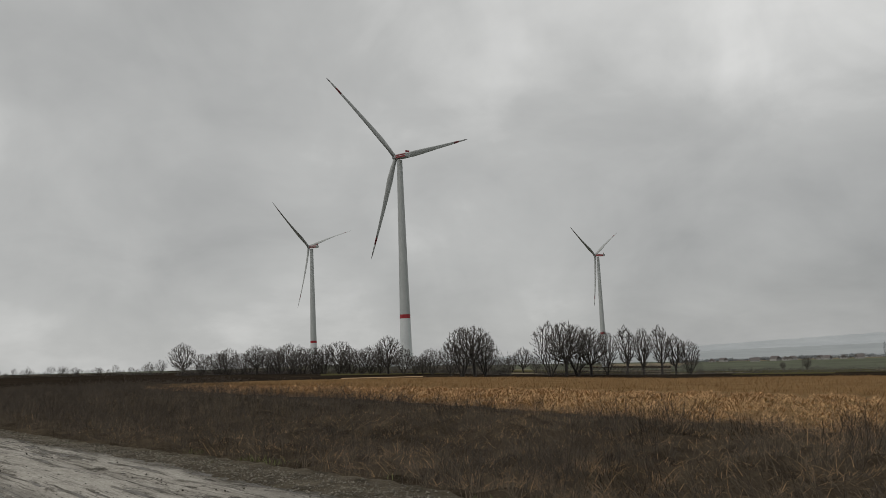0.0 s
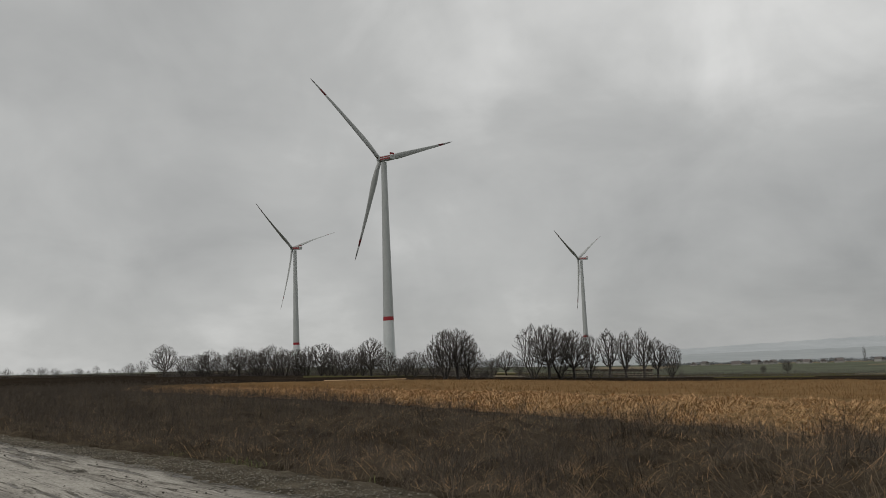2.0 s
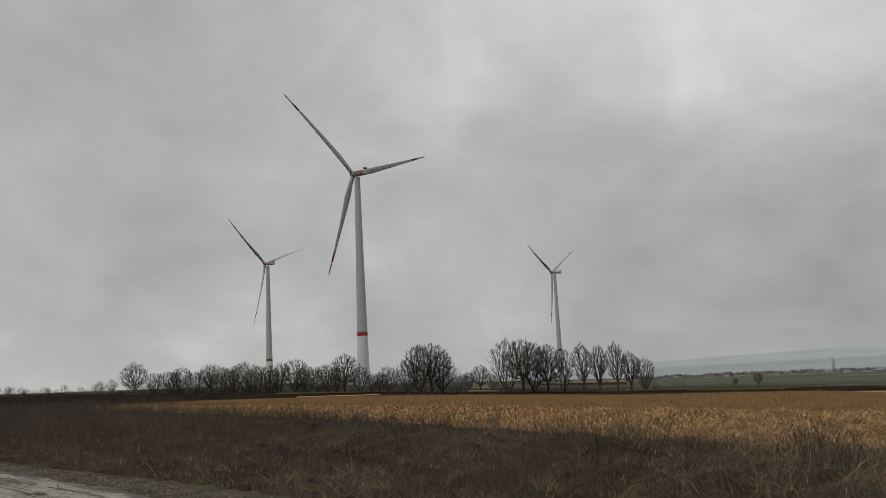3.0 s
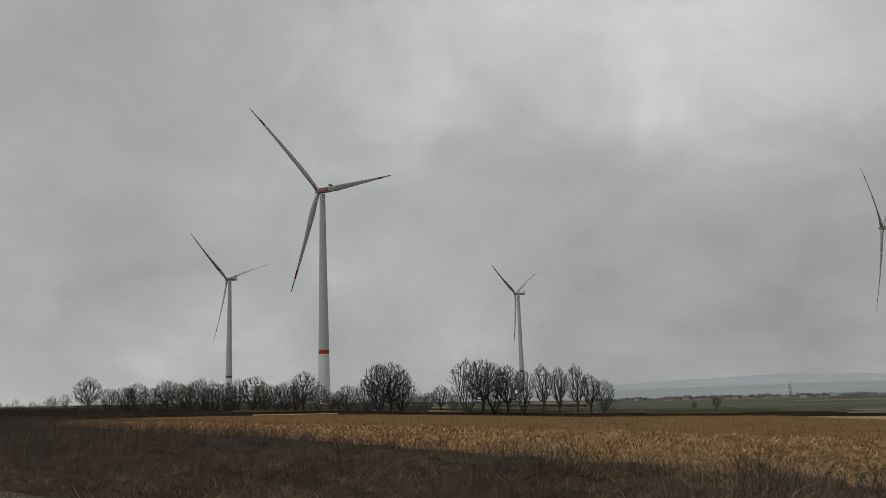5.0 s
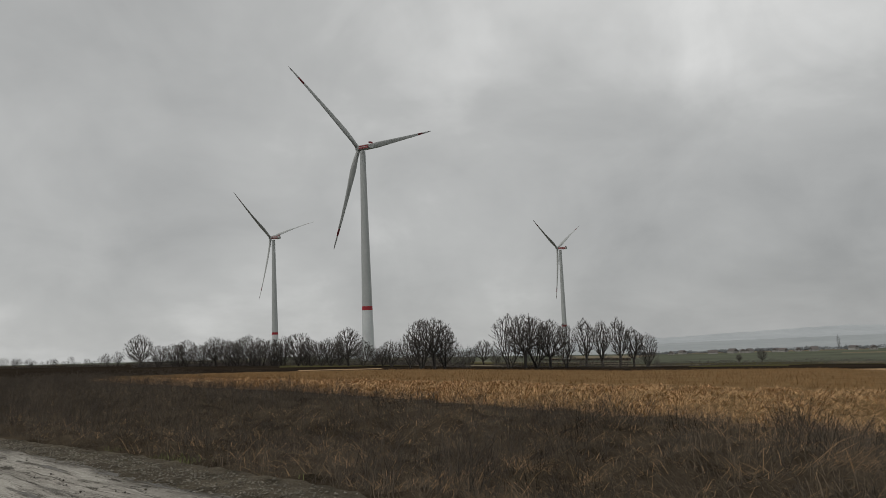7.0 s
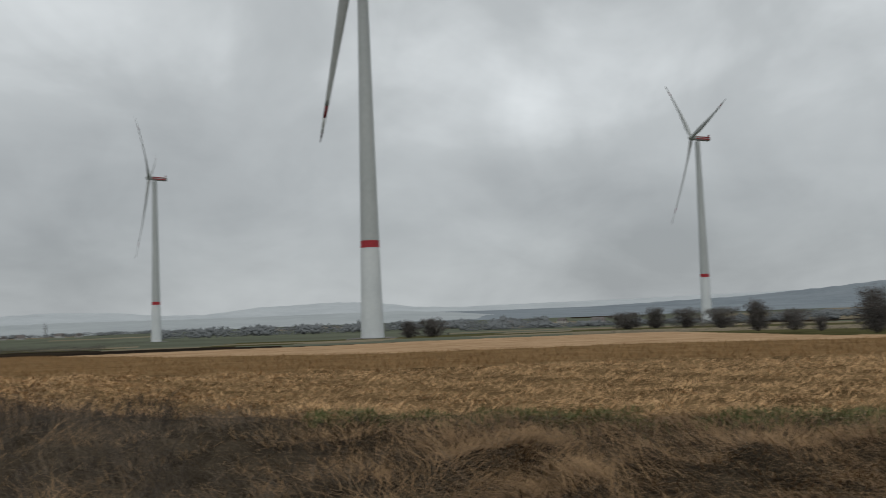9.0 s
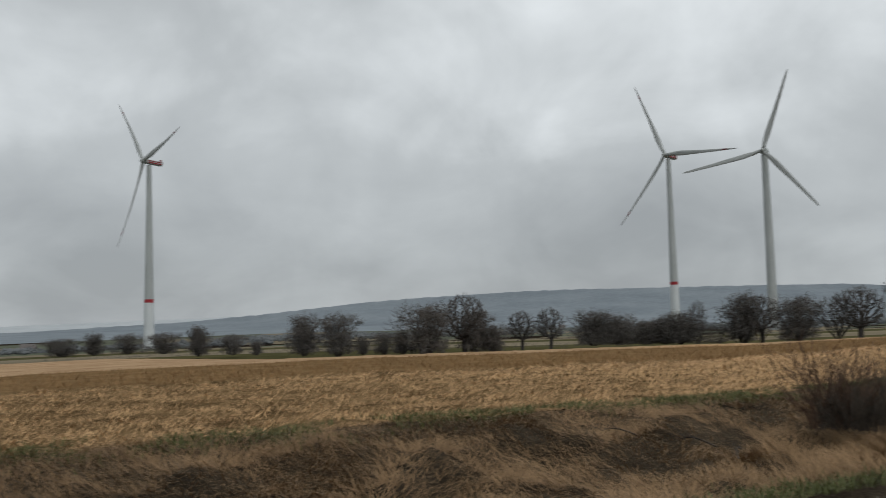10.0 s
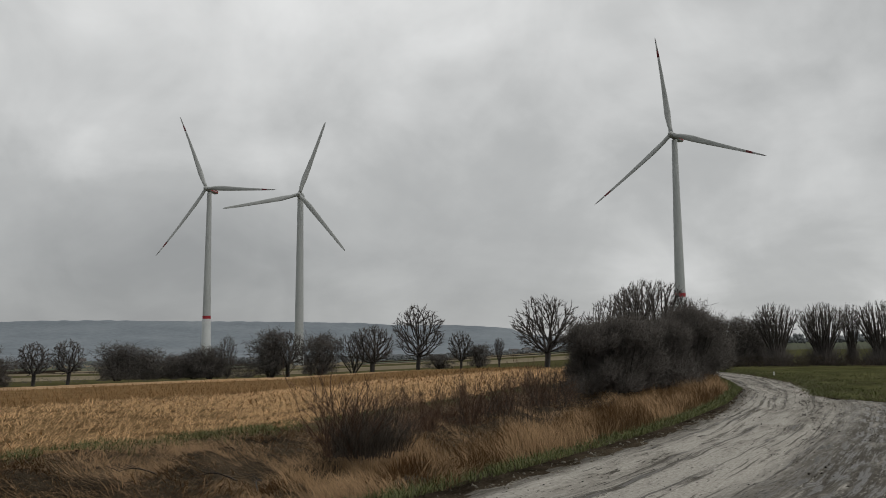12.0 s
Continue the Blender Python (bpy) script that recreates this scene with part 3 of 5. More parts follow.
# no mist stands here: the ridges carry their haze in the material colour
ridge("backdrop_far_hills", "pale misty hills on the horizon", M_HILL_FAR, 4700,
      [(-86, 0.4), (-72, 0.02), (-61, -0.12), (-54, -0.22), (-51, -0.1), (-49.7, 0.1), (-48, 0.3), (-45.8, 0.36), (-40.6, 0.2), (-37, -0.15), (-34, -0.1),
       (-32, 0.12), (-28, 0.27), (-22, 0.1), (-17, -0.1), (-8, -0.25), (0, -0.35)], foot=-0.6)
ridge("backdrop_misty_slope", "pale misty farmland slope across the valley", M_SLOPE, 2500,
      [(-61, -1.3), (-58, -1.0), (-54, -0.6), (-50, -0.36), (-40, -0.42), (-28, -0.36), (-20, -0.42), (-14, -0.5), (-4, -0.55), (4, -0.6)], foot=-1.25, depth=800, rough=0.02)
# escarpment, its haze painted by the blue-grey hill colour
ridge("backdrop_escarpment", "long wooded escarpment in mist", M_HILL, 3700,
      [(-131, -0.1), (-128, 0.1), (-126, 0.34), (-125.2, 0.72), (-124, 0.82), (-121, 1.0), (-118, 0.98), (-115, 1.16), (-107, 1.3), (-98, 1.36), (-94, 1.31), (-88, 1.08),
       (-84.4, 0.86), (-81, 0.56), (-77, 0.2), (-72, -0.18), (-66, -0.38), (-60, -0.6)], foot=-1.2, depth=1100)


# ---------------------------------------------------------------- wind turbines
def blade_mesh(length, marked):
    """A twisted, tapered blade along +z, its pre-bend towards +y; returns body, red mark and dark tip."""
    def section(k):
        chord = np.interp(k, [0, 0.03, 0.08, 0.2, 0.5, 0.8, 0.95, 1.0], [2.6, 2.6, 3.0, 4.1, 2.6, 1.5, 0.9, 0.15] if marked else [2.8, 2.8, 3.4, 4.6, 3.3, 2.3, 1.7, 0.7])
        thick = np.interp(k, [0, 0.03, 0.1, 0.25, 0.6, 1.0], [2.6, 2.5, 1.9, 1.1, 0.5, 0.06])
        twist = radians(np.interp(k, [0, 0.2, 0.5, 1], [18, 13, 5, 0]))
        bend = 4.8 * k ** 1.8
        ring = []
        for j in range(10):
            a = j * math.tau / 10
            x, y = chord * (0.5 * math.cos(a) + 0.12 * (k > 0.05)), 0.5 * thick * math.sin(a)
            ring.append(Vector((x * math.cos(twist) - y * math.sin(twist), x * math.sin(twist) + y * math.cos(twist) + bend, k * length)))
        return ring

    def run(a, b, n):
        bm = bmesh.new()
        tube_rings(bm, [section(a + (b - a) * q / n) for q in range(n + 1)])
        return bm
    if not marked:
        return run(0, 1, 26), None, None
    return [run(0, 0.79, 22), run(0.86, 0.945, 3)], run(0.79, 0.86, 3), run(0.945, 1.0, 3)


def wind_turbine(az, dist, hub_z, yaw, phase, length=68.0, marked=True, stout=False, pitch=0.0, label=""):
    x, y = polar(az, dist)
    base_z = float(land(x, y)) - 0.3
    root = new("wind_turbine")
    root.location = (x, y, base_z)
    h = hub_z - base_z
    r0, r1 = (4.2, 2.5) if stout else (4.1, 1.75)
    band = h - 103.5

    def radius(z):
        k = min(max(z / (h - 2), 0), 1)
        return r0 + (r1 - r0) * k ** 0.8
    if stout:
        cuts = [(0, h - 2.5, "tower", M_TOWER, "")]
    else:
        cuts = [(0, band - 1.9, "tower_base", M_TOWER_LOW, "pale grey lower tower"), (band - 1.9, band - 1.2, "white_ring", M_TOWER_LOW, ""),
                (band - 1.2, band + 1.3, "red_band", M_RED, "red warning band"), (band + 1.3, h - 2.5, "tower", M_TOWER, "")]
    for z0, z1, name, mat, lab in cuts:
        n = max(2, int((z1 - z0) / 12))
        prof = [(radius(z0 + (z1 - z0) * q / n) + (0.02 if name == "red_band" else 0), z0 + (z1 - z0) * q / n) for q in range(n + 1)]
        part(name, lathe(prof, 28, False), mat, root, lab, smooth=True)
    # the head: local y points up the wind, tilted by five degrees
    head = Matrix.Translation((0, 0, h)) @ Euler((radians(5), 0, radians(yaw))).to_matrix().to_4x4()
    bm = bmesh.new()
    if stout:
        prof = [(-6.0, 0.6), (-5.2, 1.9), (-3.0, 2.7), (0, 3.1), (2.6, 2.9), (3.2, 2.3)]
        tube_rings(bm, [[Vector((r * math.cos(j * math.tau / 20), yy, r * math.sin(j * math.tau / 20))) for j in range(20)] for yy, r in prof])
    else:
        rings = []
        for yy, sc in ((-9.9, 0.80), (-9.5, 0.96), (-4, 1.0), (1.8, 1.0), (2.6, 0.85)):
            w, lo, hi = 2.0 * sc, -1.6 * sc, 1.5 * sc
            rings.append([Vector(p) for p in ((-w, yy, lo + 0.5), (-w + 0.5, yy, lo), (w - 0.5, yy, lo), (w, yy, lo + 0.5), (w, yy, hi - 0.5), (w - 0.5, yy, hi), (-w + 0.5, yy, hi), (-w, yy, hi - 0.5))])
        tube_rings(bm, rings)
    nac = part("nacelle", bm, M_TOWER, root, "" if stout else "grey nacelle with red sides and a white stripe")
    nac.matrix_local = head
    if not stout:
        for sx in (-1, 1):
            bm = bmesh.new()
            box(bm, sx * 2.0 - 0.05, sx * 2.0 + 0.05, -9.3, 1.6, -1.05, -0.2)
            part("red_stripe", bm, M_STRIPE, nac, "red side stripe")
            bm = bmesh.new()
            box(bm, sx * 2.0 - 0.05, sx * 2.0 + 0.05, -9.3, 1.6, 0.3, 1.0)
            part("red_stripe", bm, M_STRIPE, nac, "red side stripe")
        bm = bmesh.new()
        box(bm, -1.5, 1.5, -9.0, -8.6, 1.9, 3.0)
        box(bm, -1.3, -1.1, -8.9, -8.7, 1.4, 1.92)
        box(bm, 1.1, 1.3, -8.9, -8.7, 1.4, 1.92)
        part("cooler", bm, M_STRIPE, nac, "raised dark red cooler panel")
    bm = bmesh.new()
    prof = [(2.6, 1.7), (3.2, 1.9), (5.2, 1.9), (6.2, 1.5), (6.9, 0.8), (7.1, 0.1)]
    tube_rings(bm, [[Vector((r * math.cos(j * math.tau / 20), yy, r * math.sin(j * math.tau / 20))) for j in range(20)] for yy, r in prof])
    part("rotor_hub", bm, M_BLADE, root, smooth=True).matrix_local = head
    body, mark, tip = blade_mesh(length - 1.6, marked)
    for k in range(3):
        m = head @ Matrix.Translation((0, 4.5, 0)) @ Matrix.Rotation(radians(-phase - 120 * k), 4, (0, 1, 0)) @ Matrix.Translation((0, 0, 1.6)) @ Matrix.Rotation(radians(pitch), 4, "Z")
        if k == 0:
            shared = []
            for bms, mat in ((body, M_BLADE), (mark, M_MARK), (tip, M_DARK)):
                for bm in (bms if isinstance(bms, list) else [bms]):
                    if bm is None:
                        continue
                    me = bpy.data.meshes.new("blade")
                    bm.to_mesh(me)
                    bm.free()
                    me.materials.append(mat)
                    me.polygons.foreach_set("use_smooth", np.ones(len(me.polygons), dtype=bool))
                    shared.append((me, mat))
        main = new("blade", shared[0][0])
        main.parent = root
        main.matrix_local = m
        for me, mat in shared[1:]:
            piece = new({M_MARK: "red_mark", M_DARK: "blade_tip"}.get(mat, "blade_end"), me)
            piece.parent = main
    bm = lathe([(9.5, -0.4), (9.2, 0.35), (8.0, 0.55), (r0 + 0.1, 0.6)], 28)
    part("foundation", bm, M_CONCRETE, root, "dark gravel foundation mound")
    return tagged(root, label, "wind turbine", group="wind farm")


RED_LABEL = "grey wind turbine with red nacelle and red tower band"
for az, dist, hub_z, yaw, phase, pitch in ((8.67, 920, 124.8, 50, 54, -82), (2.47, 533, 130.2, 38, 48, 0), (-10.78, 1128, 124.6, 48, 65, -82), (-34.07, 730, 114.0, 48, 56, 0),
                                           (-48.05, 296, 127, 57, 85, -70), (-70.26, 655, 119.6, 44, 79, 0), (-104.93, 699, 124.2, 40, 96, 0), (-136.4, 557, 132.3, 18, 112, 0)):
    wind_turbine(az, dist, hub_z, yaw, phase, pitch=pitch, label=RED_LABEL)
wind_turbine(-110.92, 716, 124.3, 52, 20, length=65.5, marked=False, stout=True, label="older plain grey wind turbine with a thick tower")


# ---------------------------------------------------------------- trees and bushes
def prism(verts, quads, a, b, ra, rb):
    """Adds a three-sided tapering stick from a to b."""
    d = (b - a).normalized()
    u = d.orthogonal().normalized()
    w = d.cross(u)
    o = len(verts)
    for p, r in ((a, ra), (b, rb)):
        for k in range(3):
            t = k * math.tau / 3
            verts.append(p + (u * math.cos(t) + w * math.sin(t)) * r)
    for k in range(3):
        quads.append((o + k, o + (k + 1) % 3, o + 3 + (k + 1) % 3, o + 3 + k))


def curve(verts, quads, a, c, b, ra, rb, n):
    """A bent stick from a by way of c to b; returns its points."""
    pts = [a * (1 - k) ** 2 + c * (2 * k * (1 - k)) + b * k * k for k in (i / n for i in range(n + 1))]
    for i in range(n):
        prism(verts, quads, pts[i], pts[i + 1], ra + (rb - ra) * i / n, ra + (rb - ra) * (i + 1) / n)
    return pts


def spike(verts, tris, a, b, r):
    """Adds a twig: a slender three-sided point."""
    d = (b - a).normalized()
    u = d.orthogonal().normalized()
    w = d.cross(u)
    o = len(verts)
    for k in range(3):
        t = k * math.tau / 3
        verts.append(a + (u * math.cos(t) + w * math.sin(t)) * r)
    verts.append(b)
    for k in range(3):
        tris.append((o + k, o + (k + 1) % 3, o + 3))


DOME = ((0.18, 0.25), (0.32, 0.80), (0.52, 1.0), (0.74, 0.90), (0.90, 0.58), (1.0, 0.05))
BUSHY = ((0.03, 0.15), (0.18, 0.48), (0.38, 0.85), (0.60, 1.0), (0.80, 0.84), (0.93, 0.5), (1.0, 0.05))
FAN = ((0.05, 0.10), (0.25, 0.34), (0.50, 0.70), (0.74, 1.0), (0.88, 0.86), (0.96, 0.55), (1.0, 0.1))
NARROW = ((0.16, 0.2), (0.34, 0.7), (0.58, 1.0), (0.78, 0.85), (0.93, 0.45), (1.0, 0.05))


def tree_mesh(seed, outline=DOME, stems=1, rx=0.46, trunk=0.2, buds=620, direct=0.55, twig=0.0040, girth=0.0027, shoots=0):
    """Bare wood one high: every bud of the crown is joined to the wood by the shortest way that also stays direct to the root."""
    rs0, rng = np.random.RandomState(seed), random.Random(seed)
    zs, fs = [q[0] for q in outline], [q[1] for q in outline]
    z = zs[0] + (1 - zs[0]) * rs0.rand(buds * 4)
    z = z[rs0.rand(len(z)) < np.interp(z, zs, fs) ** 1.3][:buds]
    a, k = rs0.rand(len(z)) * math.tau, rs0.rand(len(z)) ** 0.40
    lump = 1 + 0.14 * wave(np.cos(a) * 1.6 + z * 3, np.sin(a) * 1.6 - z * 2, seed)
    r = rx * np.interp(z, zs, fs) * k * lump
    pts = [np.stack([r * np.cos(a), r * np.sin(a), z * (1 + 0.04 * (lump - 1))], -1)]
    if stems == 1:
        lean = rs0.randn(2) * 0.02
        wood0 = np.stack([lean[0] * np.linspace(0, 1, 5), lean[1] * np.linspace(0, 1, 5), np.linspace(-0.04, trunk, 5)], -1)
        link0 = [-1, 0, 1, 2, 3]
    else:
        t = np.arange(stems) * 2.4
        wood0 = np.stack([np.cos(t) * 0.05 * rs0.rand(stems), np.sin(t) * 0.05 * rs0.rand(stems), np.full(stems, -0.04)], -1)
        link0 = [-1] * stems
    todo = pts[0]
    node, link, length = list(wood0), list(link0), []
    for q, up in zip(wood0, link0):
        length.append(0.0 if up < 0 else length[up] + float(np.linalg.norm(q - wood0[up])))
    free = [len(wood0) - 1] if stems == 1 else range(stems)
    cost, via = np.full(len(todo), 1e9), np.zeros(len(todo), int)
    for j in free:
        c = np.linalg.norm(todo - node[j], axis=1) + direct * length[j]
        via, cost = np.where(c < cost, j, via), np.minimum(c, cost)
    left = np.ones(len(todo), bool)
    for _ in range(len(todo)):
        i = int(np.argmin(np.where(left, cost, 1e9)))
        left[i] = False
        up = via[i]
        node.append(todo[i])
        link.append(up)
        length.append(length[up] + float(np.linalg.norm(todo[i] - node[up])))
        c = np.linalg.norm(todo - todo[i], axis=1) + direct * length[-1]
        better = c < cost
        cost[better], via[better] = c[better], len(node) - 1
    node, load, kids = np.array(node), np.ones(len(node)), [[] for _ in node]
    for i in range(len(node) - 1, -1, -1):
        if link[i] >= 0:
            load[link[i]] += load[i]
            kids[link[i]].append(i)
    for _ in range(2):
        for i in range(len(wood0), len(node)):
            if kids[i]:
                main = max(kids[i], key=lambda c: load[c])
                node[i] = 0.5 * node[i] + 0.25 * (node[link[i]] + node[main])
    thick = girth * load ** 0.42
    verts, quads, tv, tt = [], [], [], []
    for i in range(len(node)):
        if link[i] < 0:
            continue
        p0, p1 = Vector(node[link[i]]), Vector(node[i])
        if (p1 - p0).length < 1e-5:
            continue
        if load[i] > 1.5:
            prism(verts, quads, p0, p1, min(thick[link[i]], thick[i] * 1.5), thick[i])
        else:
            spike(tv, tt, p0, p1, girth)
        if load[i] < 7:
            d = (p1 - p0).normalized()
            for k in range(4):
                q = p0.lerp(p1, rng.uniform(0.2, 1.0))
                e = (d + Vector((q.x, q.y, 0.35 * (q.z - 0.2))) * 0.9 + Vector((rng.gauss(0, 0.5), rng.gauss(0, 0.5), rng.gauss(0.12, 0.5)))).normalized()
                spike(tv, tt, q, q + e * rng.uniform(0.03, 0.085), twig)
    for k in range(shoots):
        a, o = rng.uniform(0, math.tau), abs(rng.gauss(0, 0.10))
        q = Vector((math.cos(a) * o, math.sin(a) * o, -0.02))
        spike(tv, tt, q, q + Vector((math.cos(a) * o + rng.gauss(0, 0.06), math.sin(a) * o + rng.gauss(0, 0.06), rng.uniform(0.12, 0.42))), 0.005)
    wood = soup("trunk", verts, quads, np.zeros((0, 3), int), M_BARK)
    twigs = soup("crown", tv, np.zeros((0, 4), int), tt, M_TWIG)
    return wood, twigs


def thicket_mesh(seed, sticks=3600, wide=0.62, twig=0.0058):
    """A dense round bush, about one high: many short crossing twigs round a core of stems."""
    rng = random.Random(seed)
    verts, quads, tv, tt = [], [], [], []
    for s in range(16):
        a, t = rng.uniform(0, math.tau), rng.uniform(0.1, 0.6)
        p = Vector((math.cos(a) * 0.10 * wide, math.sin(a) * 0.10 * wide, -0.03))
        prism(verts, quads, p, p + Vector((math.cos(a) * t * wide, math.sin(a) * t * wide, rng.uniform(0.5, 0.85))), 0.016, 0.005)
    lumps = [(Vector((rng.gauss(0, 0.30) * wide, rng.gauss(0, 0.30) * wide, rng.uniform(0.03, 0.84))), rng.uniform(0.06, 0.22)) for _ in range(170)]
    for s in range(sticks):
        c, r = rng.choice(lumps)
        u = Vector((rng.gauss(0, 1), rng.gauss(0, 1), rng.gauss(0, 1))).normalized()
        p = c + u * r * rng.uniform(0.1, 1.0) ** 0.7
        if p.z < 0.0:
            continue
        d = (Vector((p.x, p.y, 0)) * 0.6 + Vector((rng.gauss(0, 0.6), rng.gauss(0, 0.6), 0.5 + rng.gauss(0, 0.45)))).normalized()
        spike(tv, tt, p, p + d * rng.uniform(0.06, 0.17), twig)
    wood = soup("trunk", verts, quads, np.zeros((0, 3), int), M_BARK)
    twigs = soup("crown", tv, np.zeros((0, 4), int), tt, M_BUSH)
    return wood, twigs


def fan_mesh(seed, stems=46, mat=None, stool=0.28):
    """A sparse shrub, about one high: thin stems fanning out of one stool, with a few side shoots."""
    rng = random.Random(seed)
    verts, quads, tv, tq = [], [], [], []
    for s in range(stems):
        a, out = rng.uniform(0, math.tau), abs(rng.gauss(0, 0.42))
        foot = rng.uniform(0.02, stool)
        p = Vector((math.cos(a) * foot, math.sin(a) * foot, -0.03))
        d = Vector((math.cos(a) * out, math.sin(a) * out, 1)).normalized()
        h = rng.uniform(0.4, 1.0) / max(d.z, 0.6)
        for k in range(4):
            q = p + d * h / 4
            prism(verts, quads, p, q, 0.007 * (1 - 0.2 * k), 0.007 * (1 - 0.2 * (k + 1)))
            for b in range(4 if k else 2):
                c = p.lerp(q, rng.random())
                prism(tv, tq, c, c + (d + Vector((rng.gauss(0, 0.45), rng.gauss(0, 0.45), 0))).normalized() * rng.uniform(0.08, 0.26), 0.0035, 0.0015)
            p = q
            d = (d + Vector((rng.gauss(0, 0.2) + 0.03 * math.cos(a), rng.gauss(0, 0.2) + 0.03 * math.sin(a), 0.02))).normalized()
    return soup("trunk", verts, quads, np.zeros((0, 3), int), mat or M_SHOOT), soup("crown", tv, tq, np.zeros((0, 3), int), mat or M_SHOOT)


KINDS = {
    "coppice": [tree_mesh(81, FAN, stems=16, rx=0.43, buds=640, direct=0.9, twig=0.0042, girth=0.0034, shoots=1300), tree_mesh(82, FAN, stems=20, rx=0.43, buds=700, direct=0.9, twig=0.0042, girth=0.0034, shoots=1300)],
    "round": [tree_mesh(11), tree_mesh(12, rx=0.50, trunk=0.24), tree_mesh(13, rx=0.43, trunk=0.16), tree_mesh(14, rx=0.47, direct=0.7)],
    "multi": [tree_mesh(21, BUSHY, stems=3, rx=0.44, girth=0.0024), tree_mesh(22, BUSHY, stems=4, rx=0.48, girth=0.0024), tree_mesh(23, BUSHY, stems=2, rx=0.40, girth=0.0024), tree_mesh(24, BUSHY, stems=3, rx=0.46, buds=520, girth=0.0024, direct=0.4)],
    "vase": [tree_mesh(31, FAN, stems=7, rx=0.45, direct=0.8), tree_mesh(32, FAN, stems=6, rx=0.41, direct=0.8)],
    "slim": [tree_mesh(91, NARROW, rx=0.28, buds=420), tree_mesh(92, NARROW, rx=0.25, trunk=0.16, buds=400, direct=0.7)],
    "far": [tree_mesh(95, buds=170, twig=0.009), tree_mesh(96, BUSHY, stems=3, buds=170, twig=0.009), tree_mesh(97, NARROW, rx=0.32, buds=120, twig=0.009)],
    "thick": [thicket_mesh(41), thicket_mesh(42, wide=0.75), thicket_mesh(43, wide=0.5)],
    "dense": [thicket_mesh(51, sticks=24000, twig=0.0036), thicket_mesh(52, sticks=24000, wide=0.7, twig=0.0036)],
    "apple": [tree_mesh(71, rx=0.50, direct=0.35, twig=0.0058, girth=0.0038), tree_mesh(72, rx=0.46, direct=0.35, twig=0.0058, girth=0.0038)],
    "fan": [fan_mesh(61), fan_mesh(62, 36)],
    "brush": [fan_mesh(63, 120, M_STEM, 0.5)],
}
LABELS = {"round": ("bare_tree", "bare winter tree with a rounded twiggy crown", "tree"), "multi": ("bare_tree", "bare many-stemmed tree on the field boundary", "tree"),
          "far": ("bare_tree", "small bare tree on the far skyline", "tree"), "slim": ("bare_tree", "slender upright bare tree with a narrow crown", "tree"), "vase": ("coppiced_tree", "bare coppiced tree with upright stems", "tree"), "coppice": ("coppiced_tree", "bare coppiced tree spreading from one dark stool", "tree"), "thick": ("bush", "dense dark leafless thorn bush", "bush"),
          "dense": ("thorn_bush", "large dense dark thorn bush beside the track", "bush"), "apple": ("fruit_tree", "old bare fruit tree with a dense twiggy crown", "tree"), "brush": ("shrub", "low dark leafless bush at the foot of a shrub", "shrub"), "fan": ("shrub", "sparse leafless shrub with red-brown shoots among dry grass", "shrub")}
tree_rng = random.Random(5)


def plant(kind, az, r, h, wide=1.0, group="field boundary trees", which=None, label=""):
    wood, twigs = KINDS[kind][tree_rng.randrange(len(KINDS[kind])) if which is None else which]
    name, lab, cat = LABELS[kind]
    x, y = polar(az, r)
    root = new(name)
    root.matrix_basis = Matrix.Translation((x, y, float(land(x, y)) + 0.02)) @ Matrix.Rotation(tree_rng.uniform(0, math.tau), 4, "Z") @ Matrix.Diagonal((h * wide, h * wide, h, 1))
    for me in (wood, twigs):
        part(me.name.split(".")[0], me, None, root)
    return tagged(root, label or lab, cat, group=group)



def hedge(name, label, az0, az1, r0, r1, h, n, thick=3.0, twig=0.03, seed=1, mat=None):
    """A line of scrub: crossing sticks with an uneven top."""
    q = np.random.RandomState(seed)
    k = q.rand(n)
    az = az0 + (az1 - az0) * k
    r = r0 + (r1 - r0) * k + q.randn(n) * thick
    x, y = polar(az, r)
    top = h * (0.62 + 0.38 * wave(k * abs(az1 - az0) * r0 * 0.006, k * 9, seed))
    z = land(x, y) + q.rand(n) ** 1.8 * top
    v, f = [], []
    for i in range(n):
        a = Vector((x[i], y[i], z[i]))
        d = Vector((q.randn() * 0.7, q.randn() * 0.7, 0.5 + q.randn() * 0.5)).normalized()
        prism(v, f, a, a + d * h * q.uniform(0.15, 0.4), twig, twig * 0.4)
    return tagged(new(name, soup(name, v, f, np.zeros((0, 3), int), mat or M_BUSH)), label, {"hedge": "hedge", "verge_scrub": "scrub", "tall_weeds": "weeds"}[name], kind="stuff")


